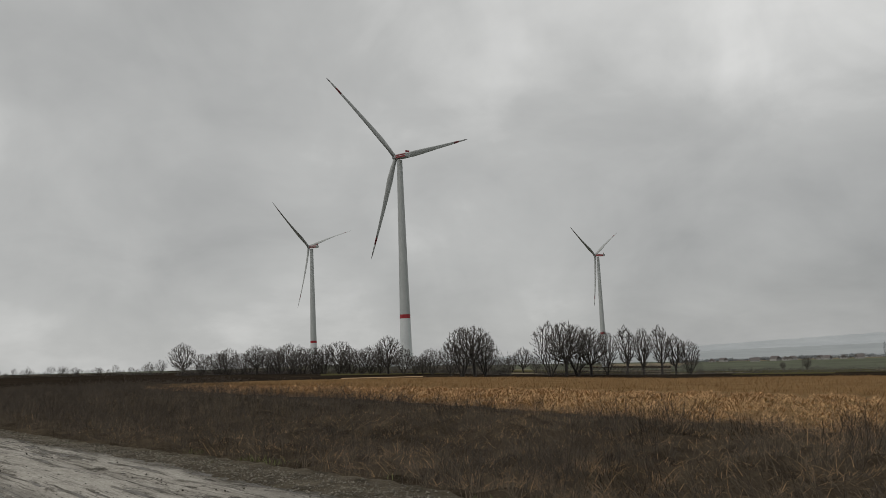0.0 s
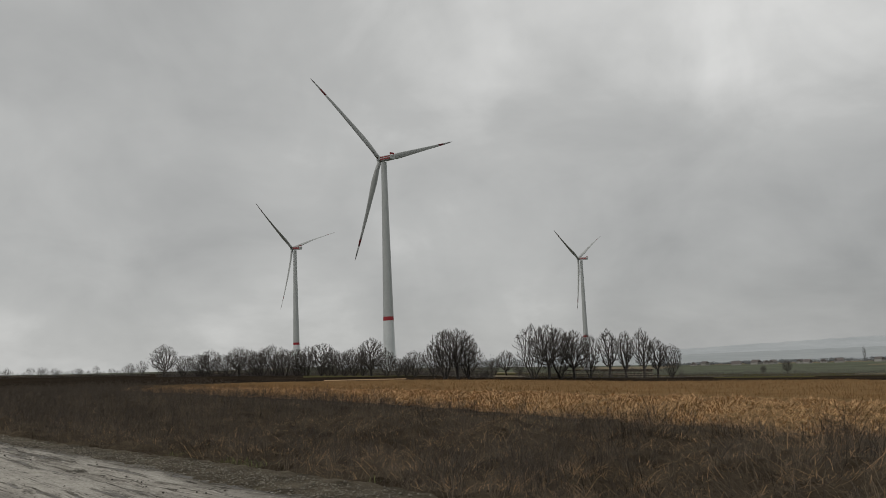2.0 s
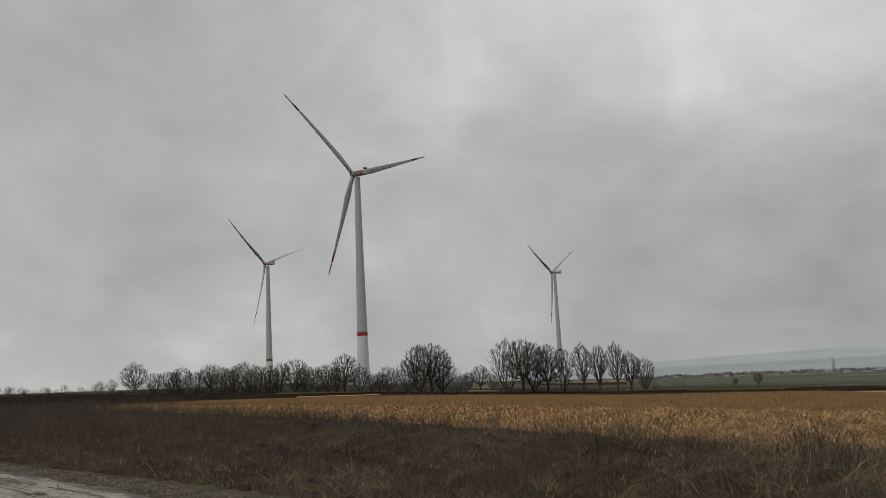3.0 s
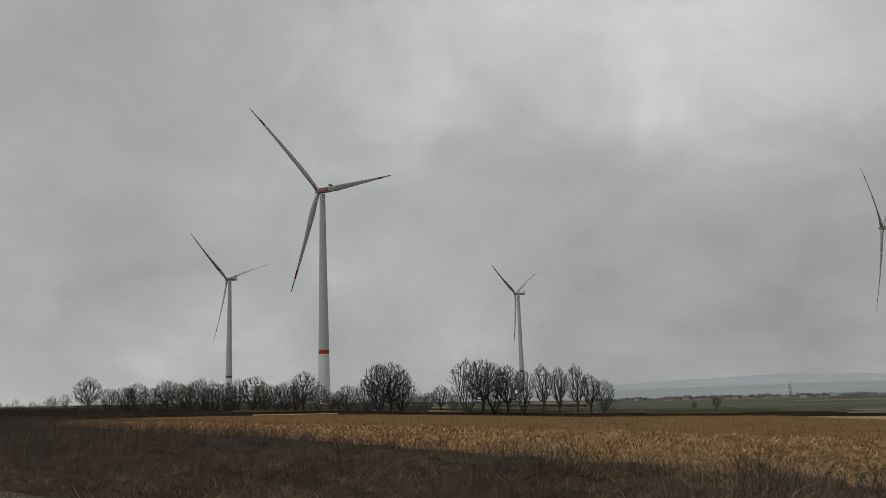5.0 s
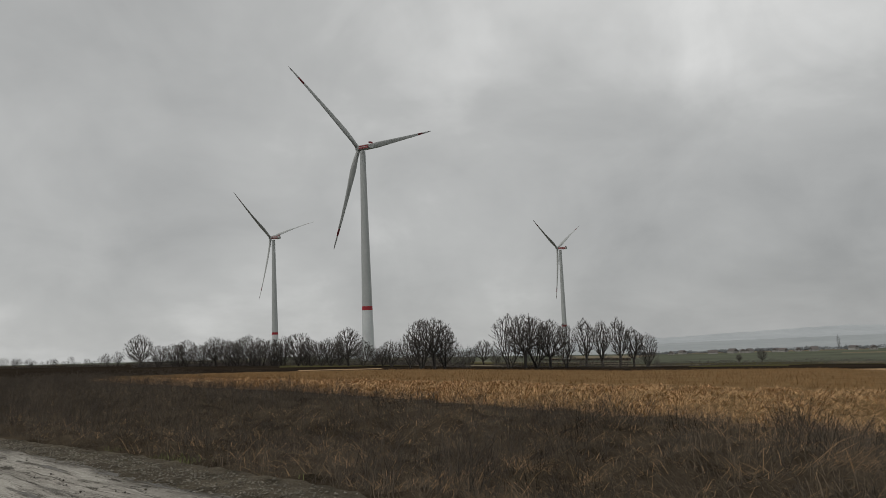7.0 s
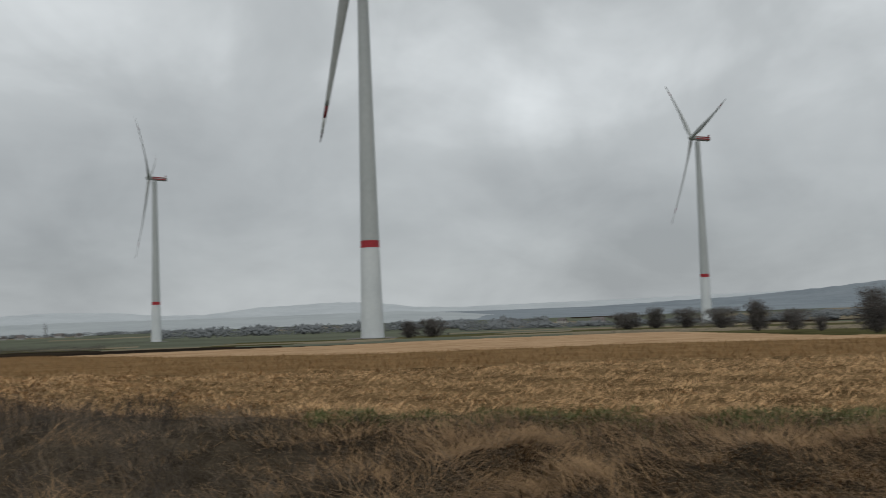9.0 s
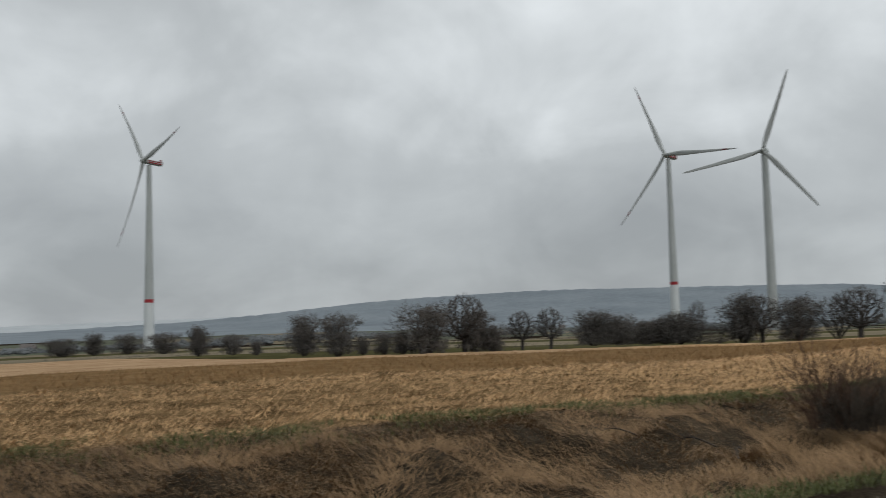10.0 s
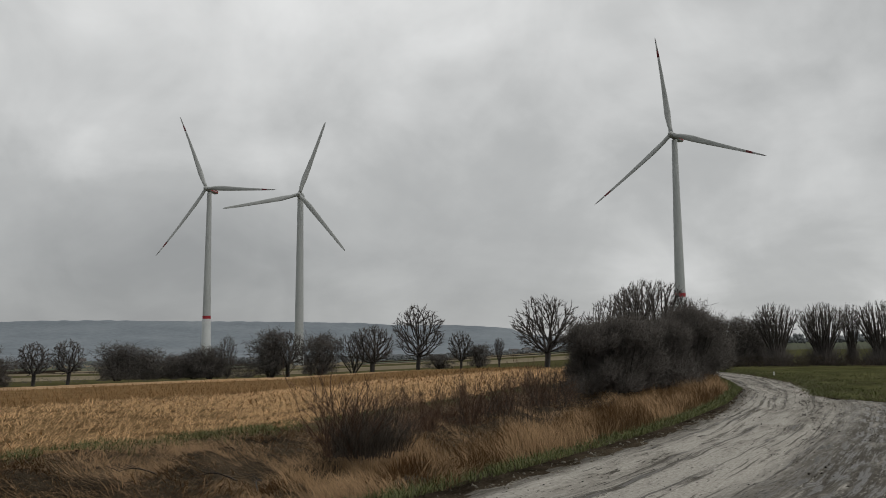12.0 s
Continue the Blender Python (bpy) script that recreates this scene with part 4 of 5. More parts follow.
def far_wood(name, label, az0, az1, r0, r1, h, n, seed=1):
    """A belt of distant trees: many small uneven crowns."""
    q = np.random.RandomState(seed)
    n *= 2
    ico = np.array([(1, 0, 0), (0, 1, 0), (-1, 0, 0), (0, -1, 0), (0, 0, 1.3), (0, 0, -0.9)])
    tri = np.array([(0, 1, 4), (1, 2, 4), (2, 3, 4), (3, 0, 4), (1, 0, 5), (2, 1, 5), (3, 2, 5), (0, 3, 5)])
    k = q.rand(n)
    x, y = polar(az0 + (az1 - az0) * k, r0 + (r1 - r0) * q.rand(n))
    size = h * 0.17 * (0.4 + 0.8 * q.rand(n)) * (0.7 + 0.5 * wave(k * 23, k * 11, seed))
    z = land(x, y) + size * 0.8 + h * 0.6 * q.rand(n) ** 2 * (0.5 + 0.5 * wave(k * 31, k * 17, seed + 2))
    v = ico[None] * size[:, None, None] * (0.6 + 0.8 * q.rand(n, 6, 1)) + np.stack([x, y, z], -1)[:, None]
    me = soup(name, v.reshape(-1, 3), np.zeros((0, 4), int), (np.arange(n)[:, None, None] * 6 + tri[None]).reshape(-1, 3), M_WOOD_HAZE)
    return tagged(new(name, me), label, "woodland", kind="stuff")


# the mist over these belts is part of their crown colour
far_wood("far_woodland", "dark hedgerow trees across the valley", -15, -36, 1500, 1750, 8, 1700, 1)
far_wood("far_woodland", "misty belt of woodland in the valley", -34, -60, 900, 1500, 15, 3000, 2)
far_wood("far_woodland", "dark belt of woodland in the valley", -54, -78, 620, 900, 10, 2600, 3)
far_wood("far_woodland", "misty belt of woodland below the escarpment", -74, -118, 900, 1500, 11, 3000, 4)
far_wood("far_woodland", "woodland at the foot of the escarpment", -112, -132, 700, 1200, 9, 900, 5)
far_wood("far_woodland", "low wooded skyline behind the bend of the track", -134, -162, 260, 330, 6.5, 900, 6)
hedge("hedge", "dark undergrowth below the hedgerow trees", 17.5, -4.5, 290, 150, 4.4, 9000, 3, 0.030, 2)
hedge("hedge", "low scrub along the far skyline", 29.5, 18, 520, 420, 2.6, 1800, 5, 0.05, 12)
hedge("hedge", "dark undergrowth below the bare trees", -6, -17, 156, 184, 3.2, 3200, 3, 0.018, 3)
hedge("hedge", "low dark hedge across the meadow", -17, -33, 300, 420, 2.2, 1800, 2, 0.03, 4)
hedge("hedge", "dark low hedge behind the crop field", -16.5, -31, 196, 225, 1.3, 3600, 1.5, 0.03, 15)
hedge("hedge", "dark scrub along the far field edge", -98.5, -108, 114, 111, 3.0, 2200, 2, 0.025, 5)
hedge("hedge", "scrub behind the bend of the track", -137, -156, 53, 56, 0.95, 5200, 1.2, 0.014, 6, M_STEM)
hedge("hedge", "low scrub along the far field edge", -64, -98, 150, 105, 1.0, 1500, 3, 0.02, 7)

hedge("tall_weeds", "dark dead weeds towards the field corner", 31, 13, 72, 98, 1.0, 6000, 9, 0.010, 14, M_STEM)
skyline = random.Random(17)
# the hedgerow beyond the field, below the first three turbines
for az, r, h, kind, wide in ((17.1, 300, 12.2, "round", 1.1), (15.9, 272, 7.5, "multi", 1.0), (15.0, 265, 7.0, "thick", 1.2), (14.2, 260, 9.0, "multi", 1.0), (13.4, 250, 7.0, "multi", 1.2), (12.4, 240, 9.4, "round", 1.0),
                            (11.6, 236, 8.0, "multi", 1.2), (10.9, 230, 7.4, "thick", 1.2), (10.2, 220, 9.0, "multi", 1.1), (9.4, 212, 7.4, "multi", 1.2), (8.7, 208, 7.4, "multi", 1.1), (8.0, 206, 8.0, "multi", 1.0),
                            (7.0, 204, 8.8, "multi", 1.2), (6.2, 198, 6.8, "multi", 1.2), (5.5, 193, 5.6, "thick", 1.2), (4.9, 190, 7.0, "multi", 1.1), (3.7, 183, 9.2, "round", 1.1), (2.7, 178, 5.4, "thick", 1.0),
                            (1.9, 170, 4.2, "multi", 1.0), (0.8, 165, 5.0, "thick", 1.1), (-0.5, 150, 6.2, "multi", 0.9), (-1.3, 145, 8.6, "multi", 1.05), (-2.1, 146, 9.0, "round", 1.0), (-2.8, 148, 7.6, "multi", 1.0),
                            (-4.6, 206, 4.2, "thick", 1.0), (-5.4, 206, 6.4, "round", 1.1), (-6.2, 200, 4.0, "multi", 1.2), (-7.2, 155, 10.2, "multi", 0.85), (-8.2, 156, 10.4, "round", 0.9), (-9.0, 158, 9.6, "multi", 0.9),
                            (-9.9, 160, 9.4, "round", 0.95), (-10.9, 165, 8.8, "multi", 0.8), (-12.2, 175, 10.4, "slim", 0.9), (-13.3, 180, 10.2, "slim", 0.95), (-14.4, 180, 10.8, "slim", 0.85), (-15.3, 182, 8.8, "slim", 1.1),
                            (-16.2, 184, 7.4, "multi", 0.8), (18.4, 420, 8.0, "round", 1.1), (19.2, 420, 7.5, "round", 1.1), (20.6, 460, 5.6, "multi", 1.5), (21.2, 460, 6.6, "multi", 1.4), (22.3, 470, 7.2, "round", 1.3),
                            (23.0, 480, 6.0, "multi", 1.4), (23.7, 480, 5.4, "multi", 1.5), (24.4, 500, 6.8, "round", 1.3), (25.0, 500, 5.4, "multi", 1.6), (25.7, 500, 4.6, "thick", 1.6), (26.3, 520, 6.6, "round", 1.2),
                            (27.0, 520, 5.2, "multi", 1.6), (27.7, 520, 5.6, "multi", 1.4), (28.5, 520, 6.0, "round", 1.3), (-23.2, 336, 5.2, "round", 1.0), (-21.8, 340, 3.4, "round", 0.9), (-27.6, 1450, 26, "vase", 0.3)):
    if r > 400 and az > 0:
        az, h, wide = az + skyline.uniform(-0.25, 0.25), h * skyline.uniform(0.5, 1.1), wide * skyline.uniform(0.55, 1.0)
    plant("far" if r > 400 else "multi" if kind == "thick" else kind, az, r, h * (1.0 if kind == "thick" else 0.89 if az > 0.5 else 0.95), wide * 0.92)
# low uneven growth along the far skyline
for q in range(22):
    plant("far", 18.2 + 10.6 * (q + skyline.random()) / 22, 480, skyline.uniform(2.4, 5.6), skyline.uniform(0.7, 1.5))
# younger trees filling the hedgerow between them
for az, r, h, wide in ((14.6, 262, 6.6, 1.2), (12.9, 246, 6.6, 1.2), (11.2, 233, 6.2, 1.2), (9.8, 216, 5.8, 1.2),
                       (8.3, 207, 5.8, 1.2), (6.6, 201, 5.6, 1.2), (4.3, 187, 5.4, 1.2), (1.4, 168, 3.6, 1.2)):
    plant("multi", az, r, h, wide, label="slender bare tree in a dense hedgerow")
# the row of old fruit trees along the far side of the field
for az, r, h, kind, wide in ((-50.5, 250, 4.6, "thick", 1.0), (-52.1, 255, 5.0, "thick", 1.1), (-67.0, 257, 5.6, "thick", 0.9), (-69.0, 250, 5.0, "thick", 1.0), (-65.2, 262, 4.6, "thick", 1.4),
                            (-71.2, 200, 4.2, "thick", 1.2), (-73.3, 129, 3.9, "thick", 0.75), (-75.5, 125, 2.6, "thick", 0.9), (-80.1, 94, 4.0, "thick", 0.75), (-82.4, 85, 3.7, "thick", 0.75), (-77.0, 110, 1.6, "thick", 0.7),
                            (-84.0, 84, 1.6, "thick", 0.8), (-85.4, 82, 1.9, "thick", 0.8), (-86.7, 80, 2.0, "thick", 0.8), (-88.4, 78, 4.2, "thick", 0.85), (-90.9, 80, 5.2, "round", 0.95), (-91.6, 80, 3.6, "thick", 0.6),
                            (-92.8, 80, 2.4, "thick", 0.8), (-94.8, 98, 4.1, "round", 0.85), (-96.7, 100, 4.4, "round", 0.85), (-99.6, 115, 4.2, "thick", 1.1), (-101.2, 115, 3.6, "thick", 1.2), (-103.0, 112, 2.8, "thick", 1.4),
                            (-105.2, 110, 3.6, "thick", 1.1), (-106.3, 110, 5.0, "multi", 0.5), (-104.2, 112, 3.0, "thick", 1.3), (-109.1, 110, 5.4, "thick", 0.8), (-110.2, 110, 5.4, "round", 0.9), (-112.3, 106, 4.7, "thick", 0.85),
                            (-114.6, 106, 4.8, "multi", 1.0), (-115.8, 106, 5.5, "round", 1.0), (-118.9, 110, 8.5, "round", 0.95), (-120.4, 108, 1.6, "thick", 1.5), (-121.8, 105, 4.3, "round", 0.7),
                            (-123.0, 105, 2.6, "thick", 0.8), (-124.4, 104, 3.2, "vase", 0.5), (-127.6, 75, 6.6, "round", 1.05)):
    plant("apple" if kind == "round" and h < 6 else kind, az, r, h * (1.16 if kind == "thick" else 1.08 if h < 6 else 1.0), wide * (1.32 if kind == "thick" else 1.0), group="fruit trees along the far field edge")
# the thicket on the verge where the track bends away
for az, r, h, kind, wide in ((-130.6, 29.5, 2.5, "dense", 0.8), (-132.6, 30, 2.65, "dense", 0.85), (-134.8, 32, 2.6, "dense", 0.85), (-136.8, 35, 3.15, "dense", 0.75), (-133.3, 37, 4.1, "multi", 0.75),
                            (-134.4, 39, 4.5, "vase", 0.9), (-136.4, 38, 3.7, "multi", 0.7), (-131.9, 35, 3.6, "multi", 0.7), (-138.4, 46, 2.7, "thick", 0.9), (-139.6, 54, 3.2, "thick", 0.9), (-140.8, 57, 3.0, "thick", 1.0),
                            (-142.1, 54, 3.7, "coppice", 0.86), (-144.8, 55, 3.65, "coppice", 0.98), (-146.4, 58, 3.7, "coppice", 0.42), (-148.0, 55, 3.65, "coppice", 0.95), (-151.4, 55, 3.5, "coppice", 0.79),
                            (-154.6, 55, 3.5, "coppice", 0.79)):
    plant(kind, az, r, h, wide, group="trees where the track bends")
# shrubs in the verge
for az, r, h, wide in ((-113.6, 12.6, 1.25, 0.9), (-114.9, 12.9, 1.15, 0.9), (-115.8, 13.4, 0.8, 0.8), (-122.4, 18.0, 1.15, 0.8), (-124.6, 20.5, 1.1, 0.9), (-119.6, 16.5, 0.8, 0.8), (-127.0, 24, 1.3, 0.9)):
    plant("fan", az, r, h, wide, group="verge shrubs")
plant("brush", -115.6, 12.3, 0.72, 1.0, group="verge shrubs")
plant("brush", -117.2, 13.0, 0.5, 1.2, group="verge shrubs")
hedge("verge_scrub", "low brown scrub on the verge", -117.5, -129.5, 16.0, 26.0, 0.85, 4200, 0.9, 0.0035, 8, M_SHOOT)
hedge("verge_scrub", "low dark scrub at the foot of the shrub", -113.2, -116.4, 12.8, 13.4, 0.62, 1500, 0.35, 0.0035, 9, M_STEM)
for az, r, turn, ln in ((-106.0, 11.2, 40, 0.5), (-108.5, 10.6, -25, 0.4), (-101.0, 11.6, 70, 0.45)):
    x, y = polar(az, r)
    bs, bd = to_sd(x, y)
    z = float(land(x, y) + ditch(bs, bd) + hummocks(bs, bd)) + 0.16
    bv, bq = [], []
    e = Vector((math.cos(radians(turn)) * ln, math.sin(radians(turn)) * ln, 0.05))
    pts = curve(bv, bq, -e / 2, Vector((0.1, 0.05, 0.10)), e / 2, 0.012, 0.005, 6)
    for q in pts[2:]:
        prism(bv, bq, q, q + Vector((e.x * 0.12, e.y * 0.12 + 0.1, 0.07)), 0.005, 0.002)
    twig = new("fallen_branch", soup("fallen_branch", bv, bq, np.zeros((0, 3), int), M_BARK))
    twig.location = (x, y, z)
    tagged(twig, "thin dark fallen branch lying on dry grass", "branch")
# the small white post where the grass begins
bm = bmesh.new()
tube_rings(bm, [[Vector((w * cx, w * cy, z)) for cx, cy in ((-1, -1), (1, -1), (1, 1), (-1, 1))] for w, z in ((0.02, -0.2), (0.02, 0.15), (0.016, 0.17), (0.008, 0.18))])
post = part("marker_post", bm, M_POST, None)
px, py = polar(-141.9, 40.0)
post.location = (px, py, float(land(px, py)))
tagged(post, "small white marker post in the grass", "post")


# ---------------------------------------------------------------- grass, weeds and crop
def blades(name, xyz, height, width, lean, heading, mat, label, category, droop=0.35, rs=None):
    """Many single blades in one mesh: each a narrow strip that bends over towards its heading."""
    n = len(xyz)
    side = np.stack([-np.sin(heading), np.cos(heading), np.zeros(n)], -1) * (width / 2)[:, None]
    ahead = np.stack([np.cos(heading), np.sin(heading), np.zeros(n)], -1)
    up = np.array([0, 0, 1.0])
    m1 = xyz + ahead * (height * np.sin(lean) * 0.5)[:, None] + up * (height * np.cos(lean) * 0.5)[:, None]
    l2 = np.minimum(lean + droop, 1.62)
    tip = m1 + ahead * (height * np.sin(l2) * 0.5)[:, None] + up * (height * np.cos(l2) * 0.5)[:, None]
    v = np.stack([xyz - side, xyz + side, m1 + side * 0.8, m1 - side * 0.8, tip], 1).reshape(-1, 3)
    o = np.arange(n)[:, None] * 5
    ob = new(name, soup(name, v, o + np.array([[0, 1, 2, 3]]), o + np.array([[3, 2, 4]]), mat))
    return tagged(ob, label, category, kind="stuff")


rs = np.random.RandomState(7)


def scatter(n, s0, s1, k0=0.0, k1=1.0):
    """Places on the verge, denser towards the camera."""
    u = rs.rand(n) * 2 - 1
    s = np.where(u > 0, np.abs(u) ** 1.6 * s1, -np.abs(u) ** 1.6 * abs(s0))
    k = k0 + (k1 - k0) * rs.rand(n)
    d = verge_edge(s) + (field_edge(s) - verge_edge(s)) * k
    x, y = to_xy(s, d)
    return s, d, k, np.stack([x, y, land(x, y) + ditch(s, d) + hummocks(s, d) * np.clip((d - verge_edge(s)) / 1.2, 0, 1) - 0.05], -1)


# matted tawny grass on the stretch beside the camera, combed over in swirls
s, d, k, p = scatter(215000, -26, 50, 0.06, 0.94)
m = rs.rand(len(s)) < np.clip((s + 4) / 8, 0.06, 1)
p, s, d, k = p[m], s[m], d[m], k[m]
n = len(p)
upright = (np.clip((s - 6) / 6, 0, 1) * np.clip((0.55 - k) / 0.15, 0, 1))
blades("dry_grass", p + np.array([0, 0, 0.07]), 0.18 + 0.28 * rs.rand(n) + 0.14 * upright, 0.004 + 0.006 * rs.rand(n), (0.85 + 0.6 * rs.rand(n)) * (1 - upright) + upright * (0.1 + 0.5 * rs.rand(n)),
       1.2 + 3.4 * wave(s * 0.75, d * 0.85, 11) + rs.randn(n) * 0.75, M_DRYGRASS, "tawny matted dry grass on the verge", "dry grass", droop=0.55)
# brown dead growth on the other stretch
s, d, k, p = scatter(270000, -95, 60, 0.03, 1.06)
clump = wave(s * 1.3, d * 2.1, 31)
m = rs.rand(len(s)) < np.clip((6 - s) / 8, 0, 1) * np.clip(0.7 + 0.8 * clump, 0.38, 1) * ((s < -3) | (k < 0.93))
p, s, d, clump = p[m], s[m], d[m], clump[m]
n = len(p)
tall = (0.22 + 0.36 * rs.rand(n)) * (0.9 + 0.5 * np.clip(clump, -0.6, 0.6)) * (1 + 1.1 * np.clip((-22 - s) / 25, 0, 1))
lean = 0.2 + 1.1 * rs.rand(n) + 0.45 * np.clip((s + 8) / 6, 0, 1)
turn = 2.0 + 2.5 * wave(s * 0.4, d * 0.5, 4) + rs.randn(n) * 0.7
woody = rs.rand(n) < np.clip((-3 - s) / 14, 0, 0.78)
for pick, mat, label in ((~woody, M_DARKGRASS, "brown dead grass and weeds on the verge"), (woody, M_WOODY, "dark woody dead weeds on the verge")):
    blades("dead_weeds", p[pick], tall[pick], (0.003 + 0.006 * rs.rand(n))[pick], lean[pick], turn[pick], mat, label, "dead weeds", droop=0.5)
# paler strands lying in patches among them
s, d, k, p = scatter(44000, -60, 45, 0.05, 1.0)
m = (rs.rand(len(s)) < np.clip((10 - s) / 6, 0, 1)) & (wave(s * 0.8, d * 1.1, 19) > np.where(s > -3, 0.0, 0.42))
p, s, d = p[m], s[m], d[m]
n = len(p)
blades("dry_grass", p + np.array([0, 0, 0.06]), 0.35 + 0.6 * rs.rand(n), 0.003 + 0.006 * rs.rand(n), 1.0 + 0.5 * rs.rand(n), 2.0 + 2.5 * wave(s * 0.7, d * 0.8, 4) + rs.randn(n) * 0.7,
       M_DRYGRASS, "pale dry grass strands lying among dead weeds", "dry grass", droop=0.3)
# upright dark stems
s, d, k, p = scatter(44000, -95, 6, 0.10, 1.02)
clump = wave(s * 0.55, d * 0.7, 6) + 0.8 * wave(s * 1.9, d * 2.1, 16)
m = rs.rand(len(s)) < np.clip((0 - s) / 8, 0, 1) * np.clip(clump * 1.3 - 0.15 + np.clip((-22 - s) / 20, 0, 0.5), 0.015, 0.9)
p, s, clump = p[m], s[m], clump[m]
verts, quads = [], []
stem_rng = random.Random(3)
for q, along, c0 in zip(p, s, clump):
    a = Vector(q)
    h = stem_rng.uniform(0.3, 0.75) * (0.75 + 0.45 * min(max(c0, 0), 1)) * (1.0 + 0.6 * min(max((-25 - along) / 25, 0), 1)) * (0.6 + 0.4 * min(max((-along - 4) / 8, 0), 1))
    t = Vector((stem_rng.gauss(0.12, 0.3), stem_rng.gauss(0, 0.3), 1)).normalized()
    bend = a + t * h * 0.55
    top = bend + (t + Vector((stem_rng.gauss(0, 0.3), stem_rng.gauss(0, 0.3), 0))).normalized() * h * 0.45
    prism(verts, quads, a, bend, 0.006, 0.004)
    prism(verts, quads, bend, top, 0.004, 0.002)
    for b in range(5):
        c = a.lerp(bend, stem_rng.uniform(0.3, 1)) if b < 2 else bend.lerp(top, stem_rng.uniform(0, 0.9))
        e = c + (t + Vector((stem_rng.gauss(0, 0.7), stem_rng.gauss(0, 0.7), stem_rng.gauss(0, 0.2)))).normalized() * stem_rng.uniform(0.10, 0.28)
        prism(verts, quads, c, e, 0.003, 0.0015)
tagged(new("weed_stems", soup("weed_stems", verts, quads, np.zeros((0, 3), int), M_STEM)), "upright dark dead weed stems on the verge", "weeds", kind="stuff")
# a few dark stems standing in the tawny grass towards the bend
s = 15 + 20 * rs.rand(1300)
d = road_edge(s) + (field_edge(s) - road_edge(s)) * (0.42 + 0.55 * rs.rand(len(s)))
x, y = to_xy(s, d)
p = np.stack([x, y, land(x, y) + ditch(s, d)], -1)[wave(s * 0.5, d * 0.7, 15) > -0.1]
verts, quads = [], []
for q in p:
    a = Vector(q)
    t = Vector((stem_rng.gauss(0, 0.2), stem_rng.gauss(0, 0.2), 1)).normalized()
    h = stem_rng.uniform(0.4, 1.0)
    prism(verts, quads, a, a + t * h, 0.004, 0.002)
    for b in range(4):
        c = a + t * h * stem_rng.uniform(0.3, 0.95)
        prism(verts, quads, c, c + (t + Vector((stem_rng.gauss(0, 0.5), stem_rng.gauss(0, 0.5), 0))).normalized() * stem_rng.uniform(0.10, 0.3), 0.003, 0.0015)
tagged(new("weed_stems", soup("weed_stems", verts, quads, np.zeros((0, 3), int), M_STEM)), "thin brown shoots standing in the dry grass", "weeds", kind="stuff")


def pebbles(name, s, d, size, mat, label, z_at):
    """Many small angular stones in one mesh."""
    x, y = to_xy(s, d)
    n = len(s)
    c = np.stack([x, y, land(x, y) + z_at(s, d)], -1)
    axes = np.array([[1, 0, 0], [0, 1, 0], [-1, 0, 0], [0, -1, 0], [0, 0, 0.7], [0, 0, -0.5]])
    ang = rs.rand(n) * 6.28
    ca, sa = np.cos(ang), np.sin(ang)
    loc = axes[None] * size[:, None, None] * (0.6 + 0.8 * rs.rand(n, 6, 1))
    v = np.stack([loc[..., 0] * ca[:, None] - loc[..., 1] * sa[:, None], loc[..., 0] * sa[:, None] + loc[..., 1] * ca[:, None], loc[..., 2]], -1) + c[:, None]
    tri = np.array([[0, 1, 4], [1, 2, 4], [2, 3, 4], [3, 0, 4], [1, 0, 5], [2, 1, 5], [3, 2, 5], [0, 3, 5]])
    me = soup(name, v.reshape(-1, 3), np.zeros((0, 4), int), (np.arange(n)[:, None, None] * 6 + tri[None]).reshape(-1, 3), mat)
    return tagged(new(name, me), label, "gravel", kind="stuff")


s = np.concatenate([-42 + 42 * rs.rand(15000) ** 0.6, -4 + 34 * rs.rand(2000)])
wide = verge_edge(s) - road_edge(s)
d = road_edge(s) + np.where(s < 2, wide * rs.rand(len(s)) ** 0.8 * 1.1 - 0.1, -0.1) + rs.randn(len(s)) * 0.14
pebbles("gravel_stones", s, d, 0.004 + 0.026 * rs.rand(len(s)) ** 5, M_STONE, "loose grey-brown stones along the track edge", lambda s, d: 0.022 + 0.012 * wave(s * 5, d * 6, 9))
s = -30 + 62 * rs.rand(30000)
d = road_far(s) + (road_edge(s) - road_far(s)) * rs.rand(len(s))
m = rs.rand(len(s)) < np.clip(wave(s * 0.35, d * 1.6, 17) * 1.6 - 0.1 + 0.6 * np.clip((1.6 - d) / 0.6, 0, 1), 0.06, 0.8)
s, d = s[m], d[m]
pebbles("track_pebbles", s, d, 0.004 + 0.019 * rs.rand(len(s)) ** 4, M_PEBBLE, "dark wet pebbles scattered over the track", lambda s, d: 0.004 + 0 * s)

# green tufts along the edge of the track and of the field
s = np.concatenate([rs.rand(22000) * 34 + 4, rs.rand(2500) * 22 - 18])
d = verge_edge(s) + np.abs(rs.randn(len(s))) * np.interp(s, [0, 5, 18, 26], [0.2, 0.34, 0.34, 0.22]) + 0.06
m = rs.rand(len(s)) < np.where(s > 3, 0.4 + 0.6 * (wave(s * 1.1, d, 3) > -0.2), 0.5 * (wave(s * 1.1, d, 3) > 0.3))
s2 = rs.rand(24000) * 34 - 3
d2 = field_edge(s2) - 0.4 + rs.randn(len(s2)) * 0.33
s2, d2 = s2[wave(s2 * 1.3, d2 * 1.1, 21) > -0.32], d2[wave(s2 * 1.3, d2 * 1.1, 21) > -0.32]
s, d = np.concatenate([s[m], s2]), np.concatenate([d[m], d2])
x, y = to_xy(s, d)
n = len(s)
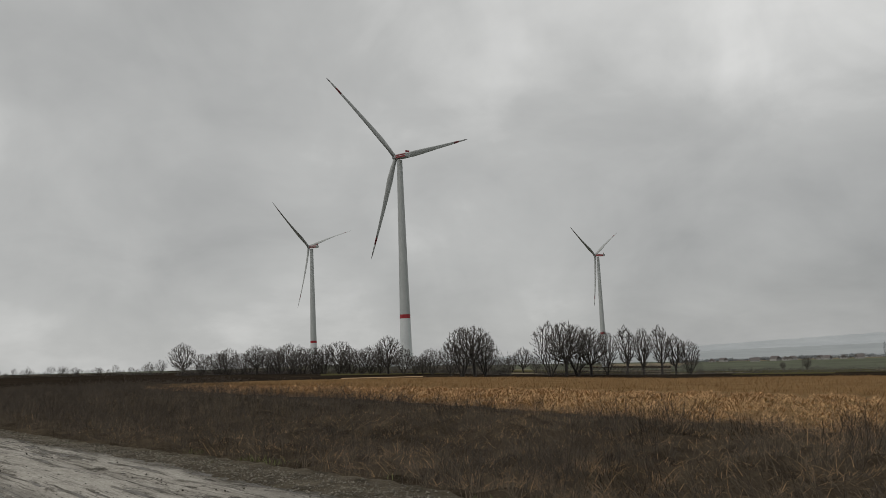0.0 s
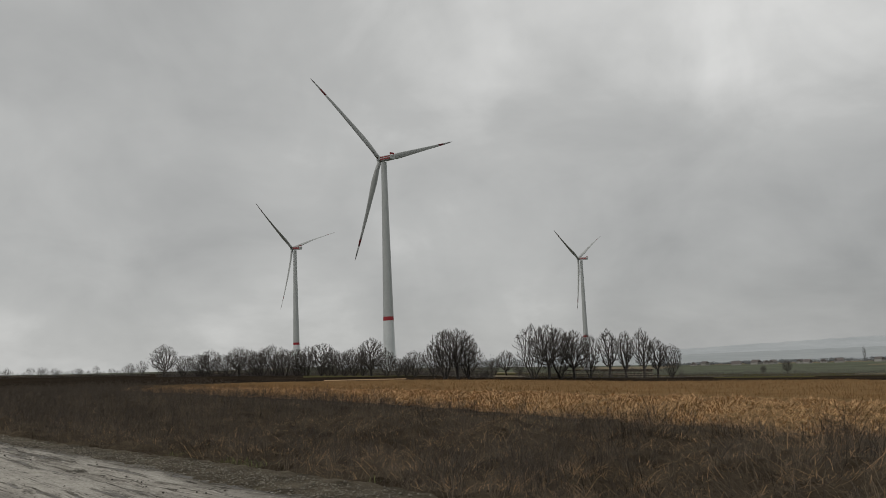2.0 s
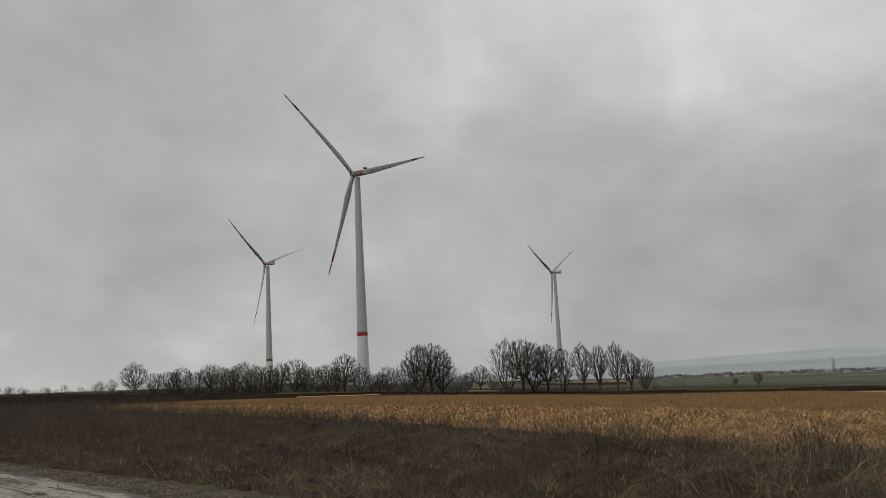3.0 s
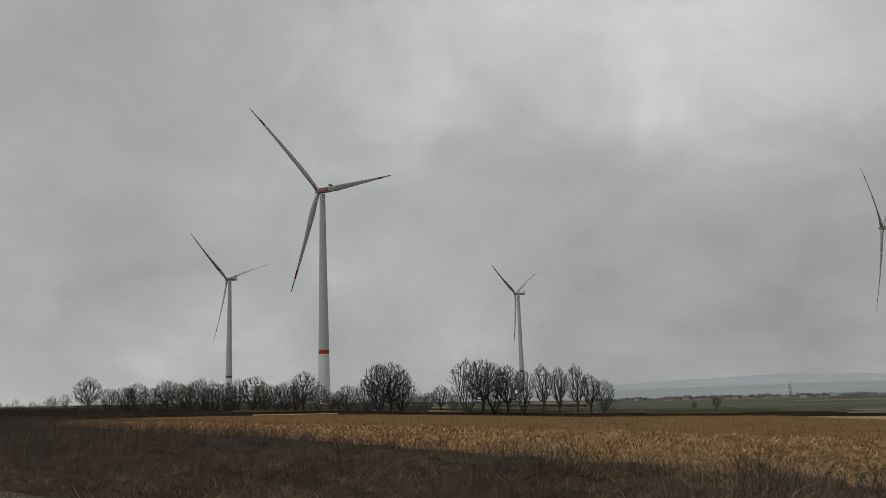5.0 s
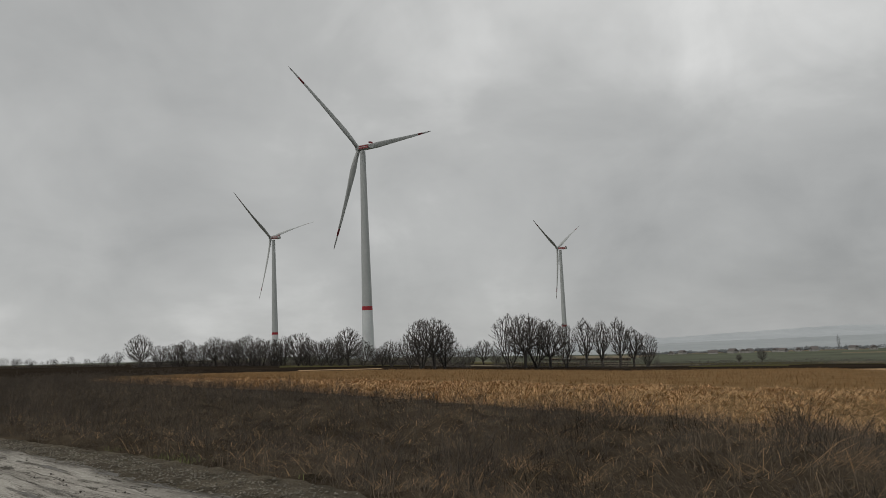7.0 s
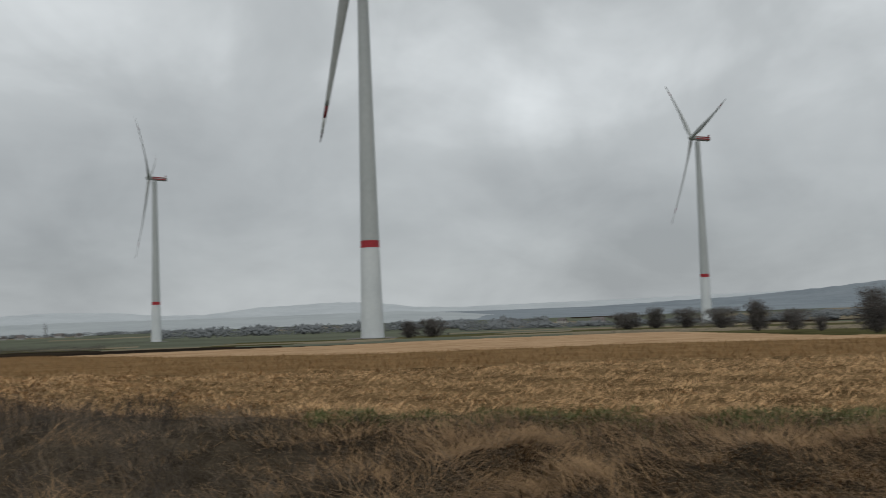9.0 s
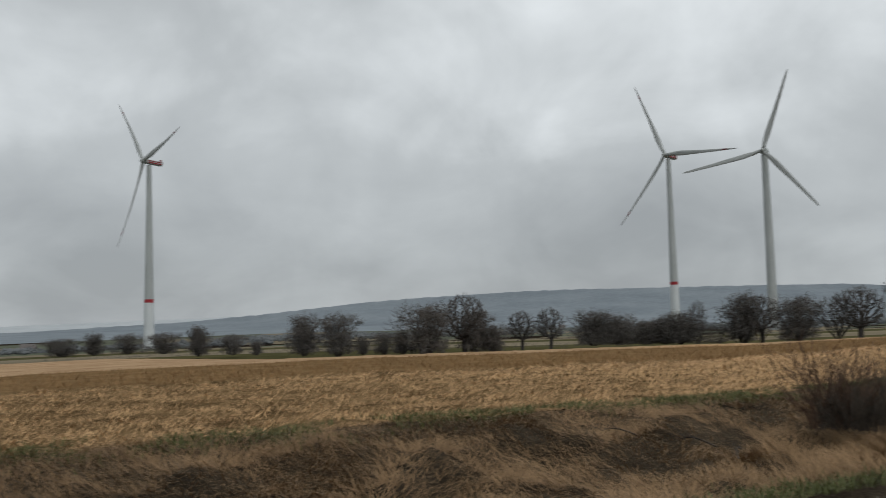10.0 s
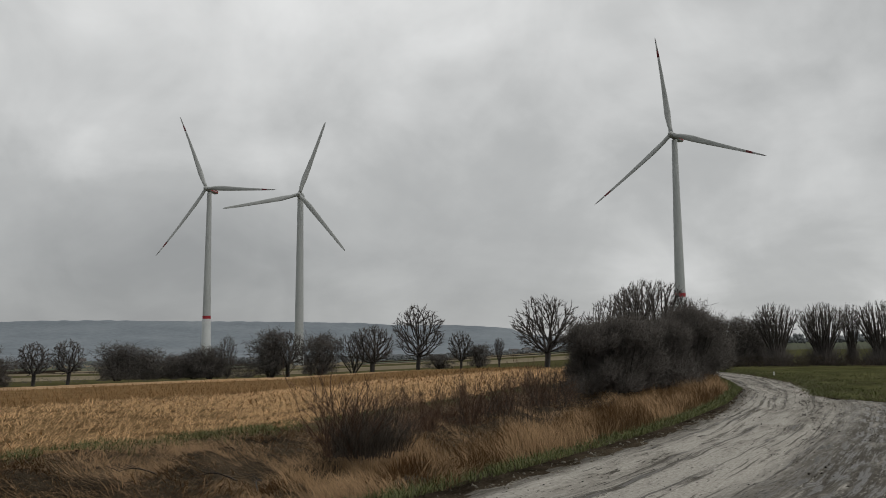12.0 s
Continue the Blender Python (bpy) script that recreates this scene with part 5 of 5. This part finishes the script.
blades("green_grass", np.stack([x, y, land(x, y) + ditch(s, d) + 0.06], -1), 0.05 + 0.09 * rs.rand(n), 0.006 + 0.006 * rs.rand(n), 0.1 + 0.9 * rs.rand(n), rs.rand(n) * 6.28,
       M_GREEN, "short fresh green grass along the edges", "grass", droop=0.5)
# short grass on the patch beyond the track
s = 22.5 + 24 * rs.rand(30000) ** 1.3
d = road_far(s) + 0.15 - 14 * rs.rand(len(s)) ** 2.6 + rs.randn(len(s)) * 0.15
x, y = to_xy(s, d)
n = len(s)
blades("lawn_grass", np.stack([x, y, land(x, y) + 0.02], -1), (0.03 + 0.08 * rs.rand(n)) * (1 + 0.7 * wave(s * 1.3, d * 1.5, 5)), 0.010 + 0.010 * rs.rand(n), 0.1 + 0.8 * rs.rand(n), rs.rand(n) * 6.28, M_GREEN,
       "short green grass beside the track", "grass", droop=0.4)

s = 22.8 + 20 * rs.rand(16000) ** 1.2
d = road_far(s) + 0.3 - 9 * rs.rand(len(s)) ** 2.2 + rs.randn(len(s)) * 0.25
m = wave(s * 1.1, d * 1.4, 23) > -0.25
s, d = s[m], d[m]
x, y = to_xy(s, d)
n = len(s)
blades("dead_grass", np.stack([x, y, land(x, y) + 0.02], -1), 0.03 + 0.07 * rs.rand(n), 0.007 + 0.008 * rs.rand(n), 0.3 + 1.0 * rs.rand(n), rs.rand(n) * 6.28, M_DARKGRASS,
       "trampled brown grass at the muddy edge of the track", "dead grass", droop=0.5)

# the crop: lodged pale straw near the verge, then a band that still stands
s = -78 + 138 * rs.rand(430000)
d = field_edge(s) + 0.1 + 34 * rs.rand(len(s)) ** 1.6
swath = wave(s * 1.1 + 0.8 * np.sin(d * 0.5), d * 2.0, 9) + 0.6 * wave(s * 2.9, d * 4.4, 29)
ok = inside(s, d, FIELD) & ~standing(s, d) & (rs.rand(len(s)) < np.clip(38 / np.hypot(s, d), 0, 1) * np.clip(0.7 + 0.6 * swath, 0.3, 1))
s, d, swath = s[ok], d[ok], swath[ok]
x, y = to_xy(s, d)
n = len(s)
far = np.clip(np.hypot(s, d) / 26, 0.7, 1.9)
blades("lodged_straw", np.stack([x, y, land(x, y) + 0.05 + 0.08 * rs.rand(n) + 0.11 * np.clip(swath, -0.4, 1)], -1), (0.12 + 0.20 * rs.rand(n)) * far ** 0.5, (0.010 + 0.016 * rs.rand(n)) * far, 0.7 + 0.8 * rs.rand(n),
       math.atan2(UY, UX) + 1.2 * wave(s * 0.9, d * 1.1, 5) + rs.randn(n) * 0.6 + 3.14 * (rs.rand(n) < 0.25), M_STRAW, "pale lodged straw of a dead cereal crop", "straw", droop=0.6)
s = -85 + 160 * rs.rand(150000)
d = 24 + 72 * rs.rand(len(s)) ** 2.0
ok = inside(s, d, FIELD) & standing(s, d)
s, d = s[ok], d[ok]
x, y = to_xy(s, d)
n = len(s)
blades("standing_crop", np.stack([x, y, land(x, y) + 0.1], -1), 0.22 + 0.18 * rs.rand(n), 0.009 + 0.014 * rs.rand(n), 0.15 + 0.95 * rs.rand(n), rs.rand(n) * 6.28, M_STALK,
       "brown standing stalks of a dead crop", "crop", droop=0.4)
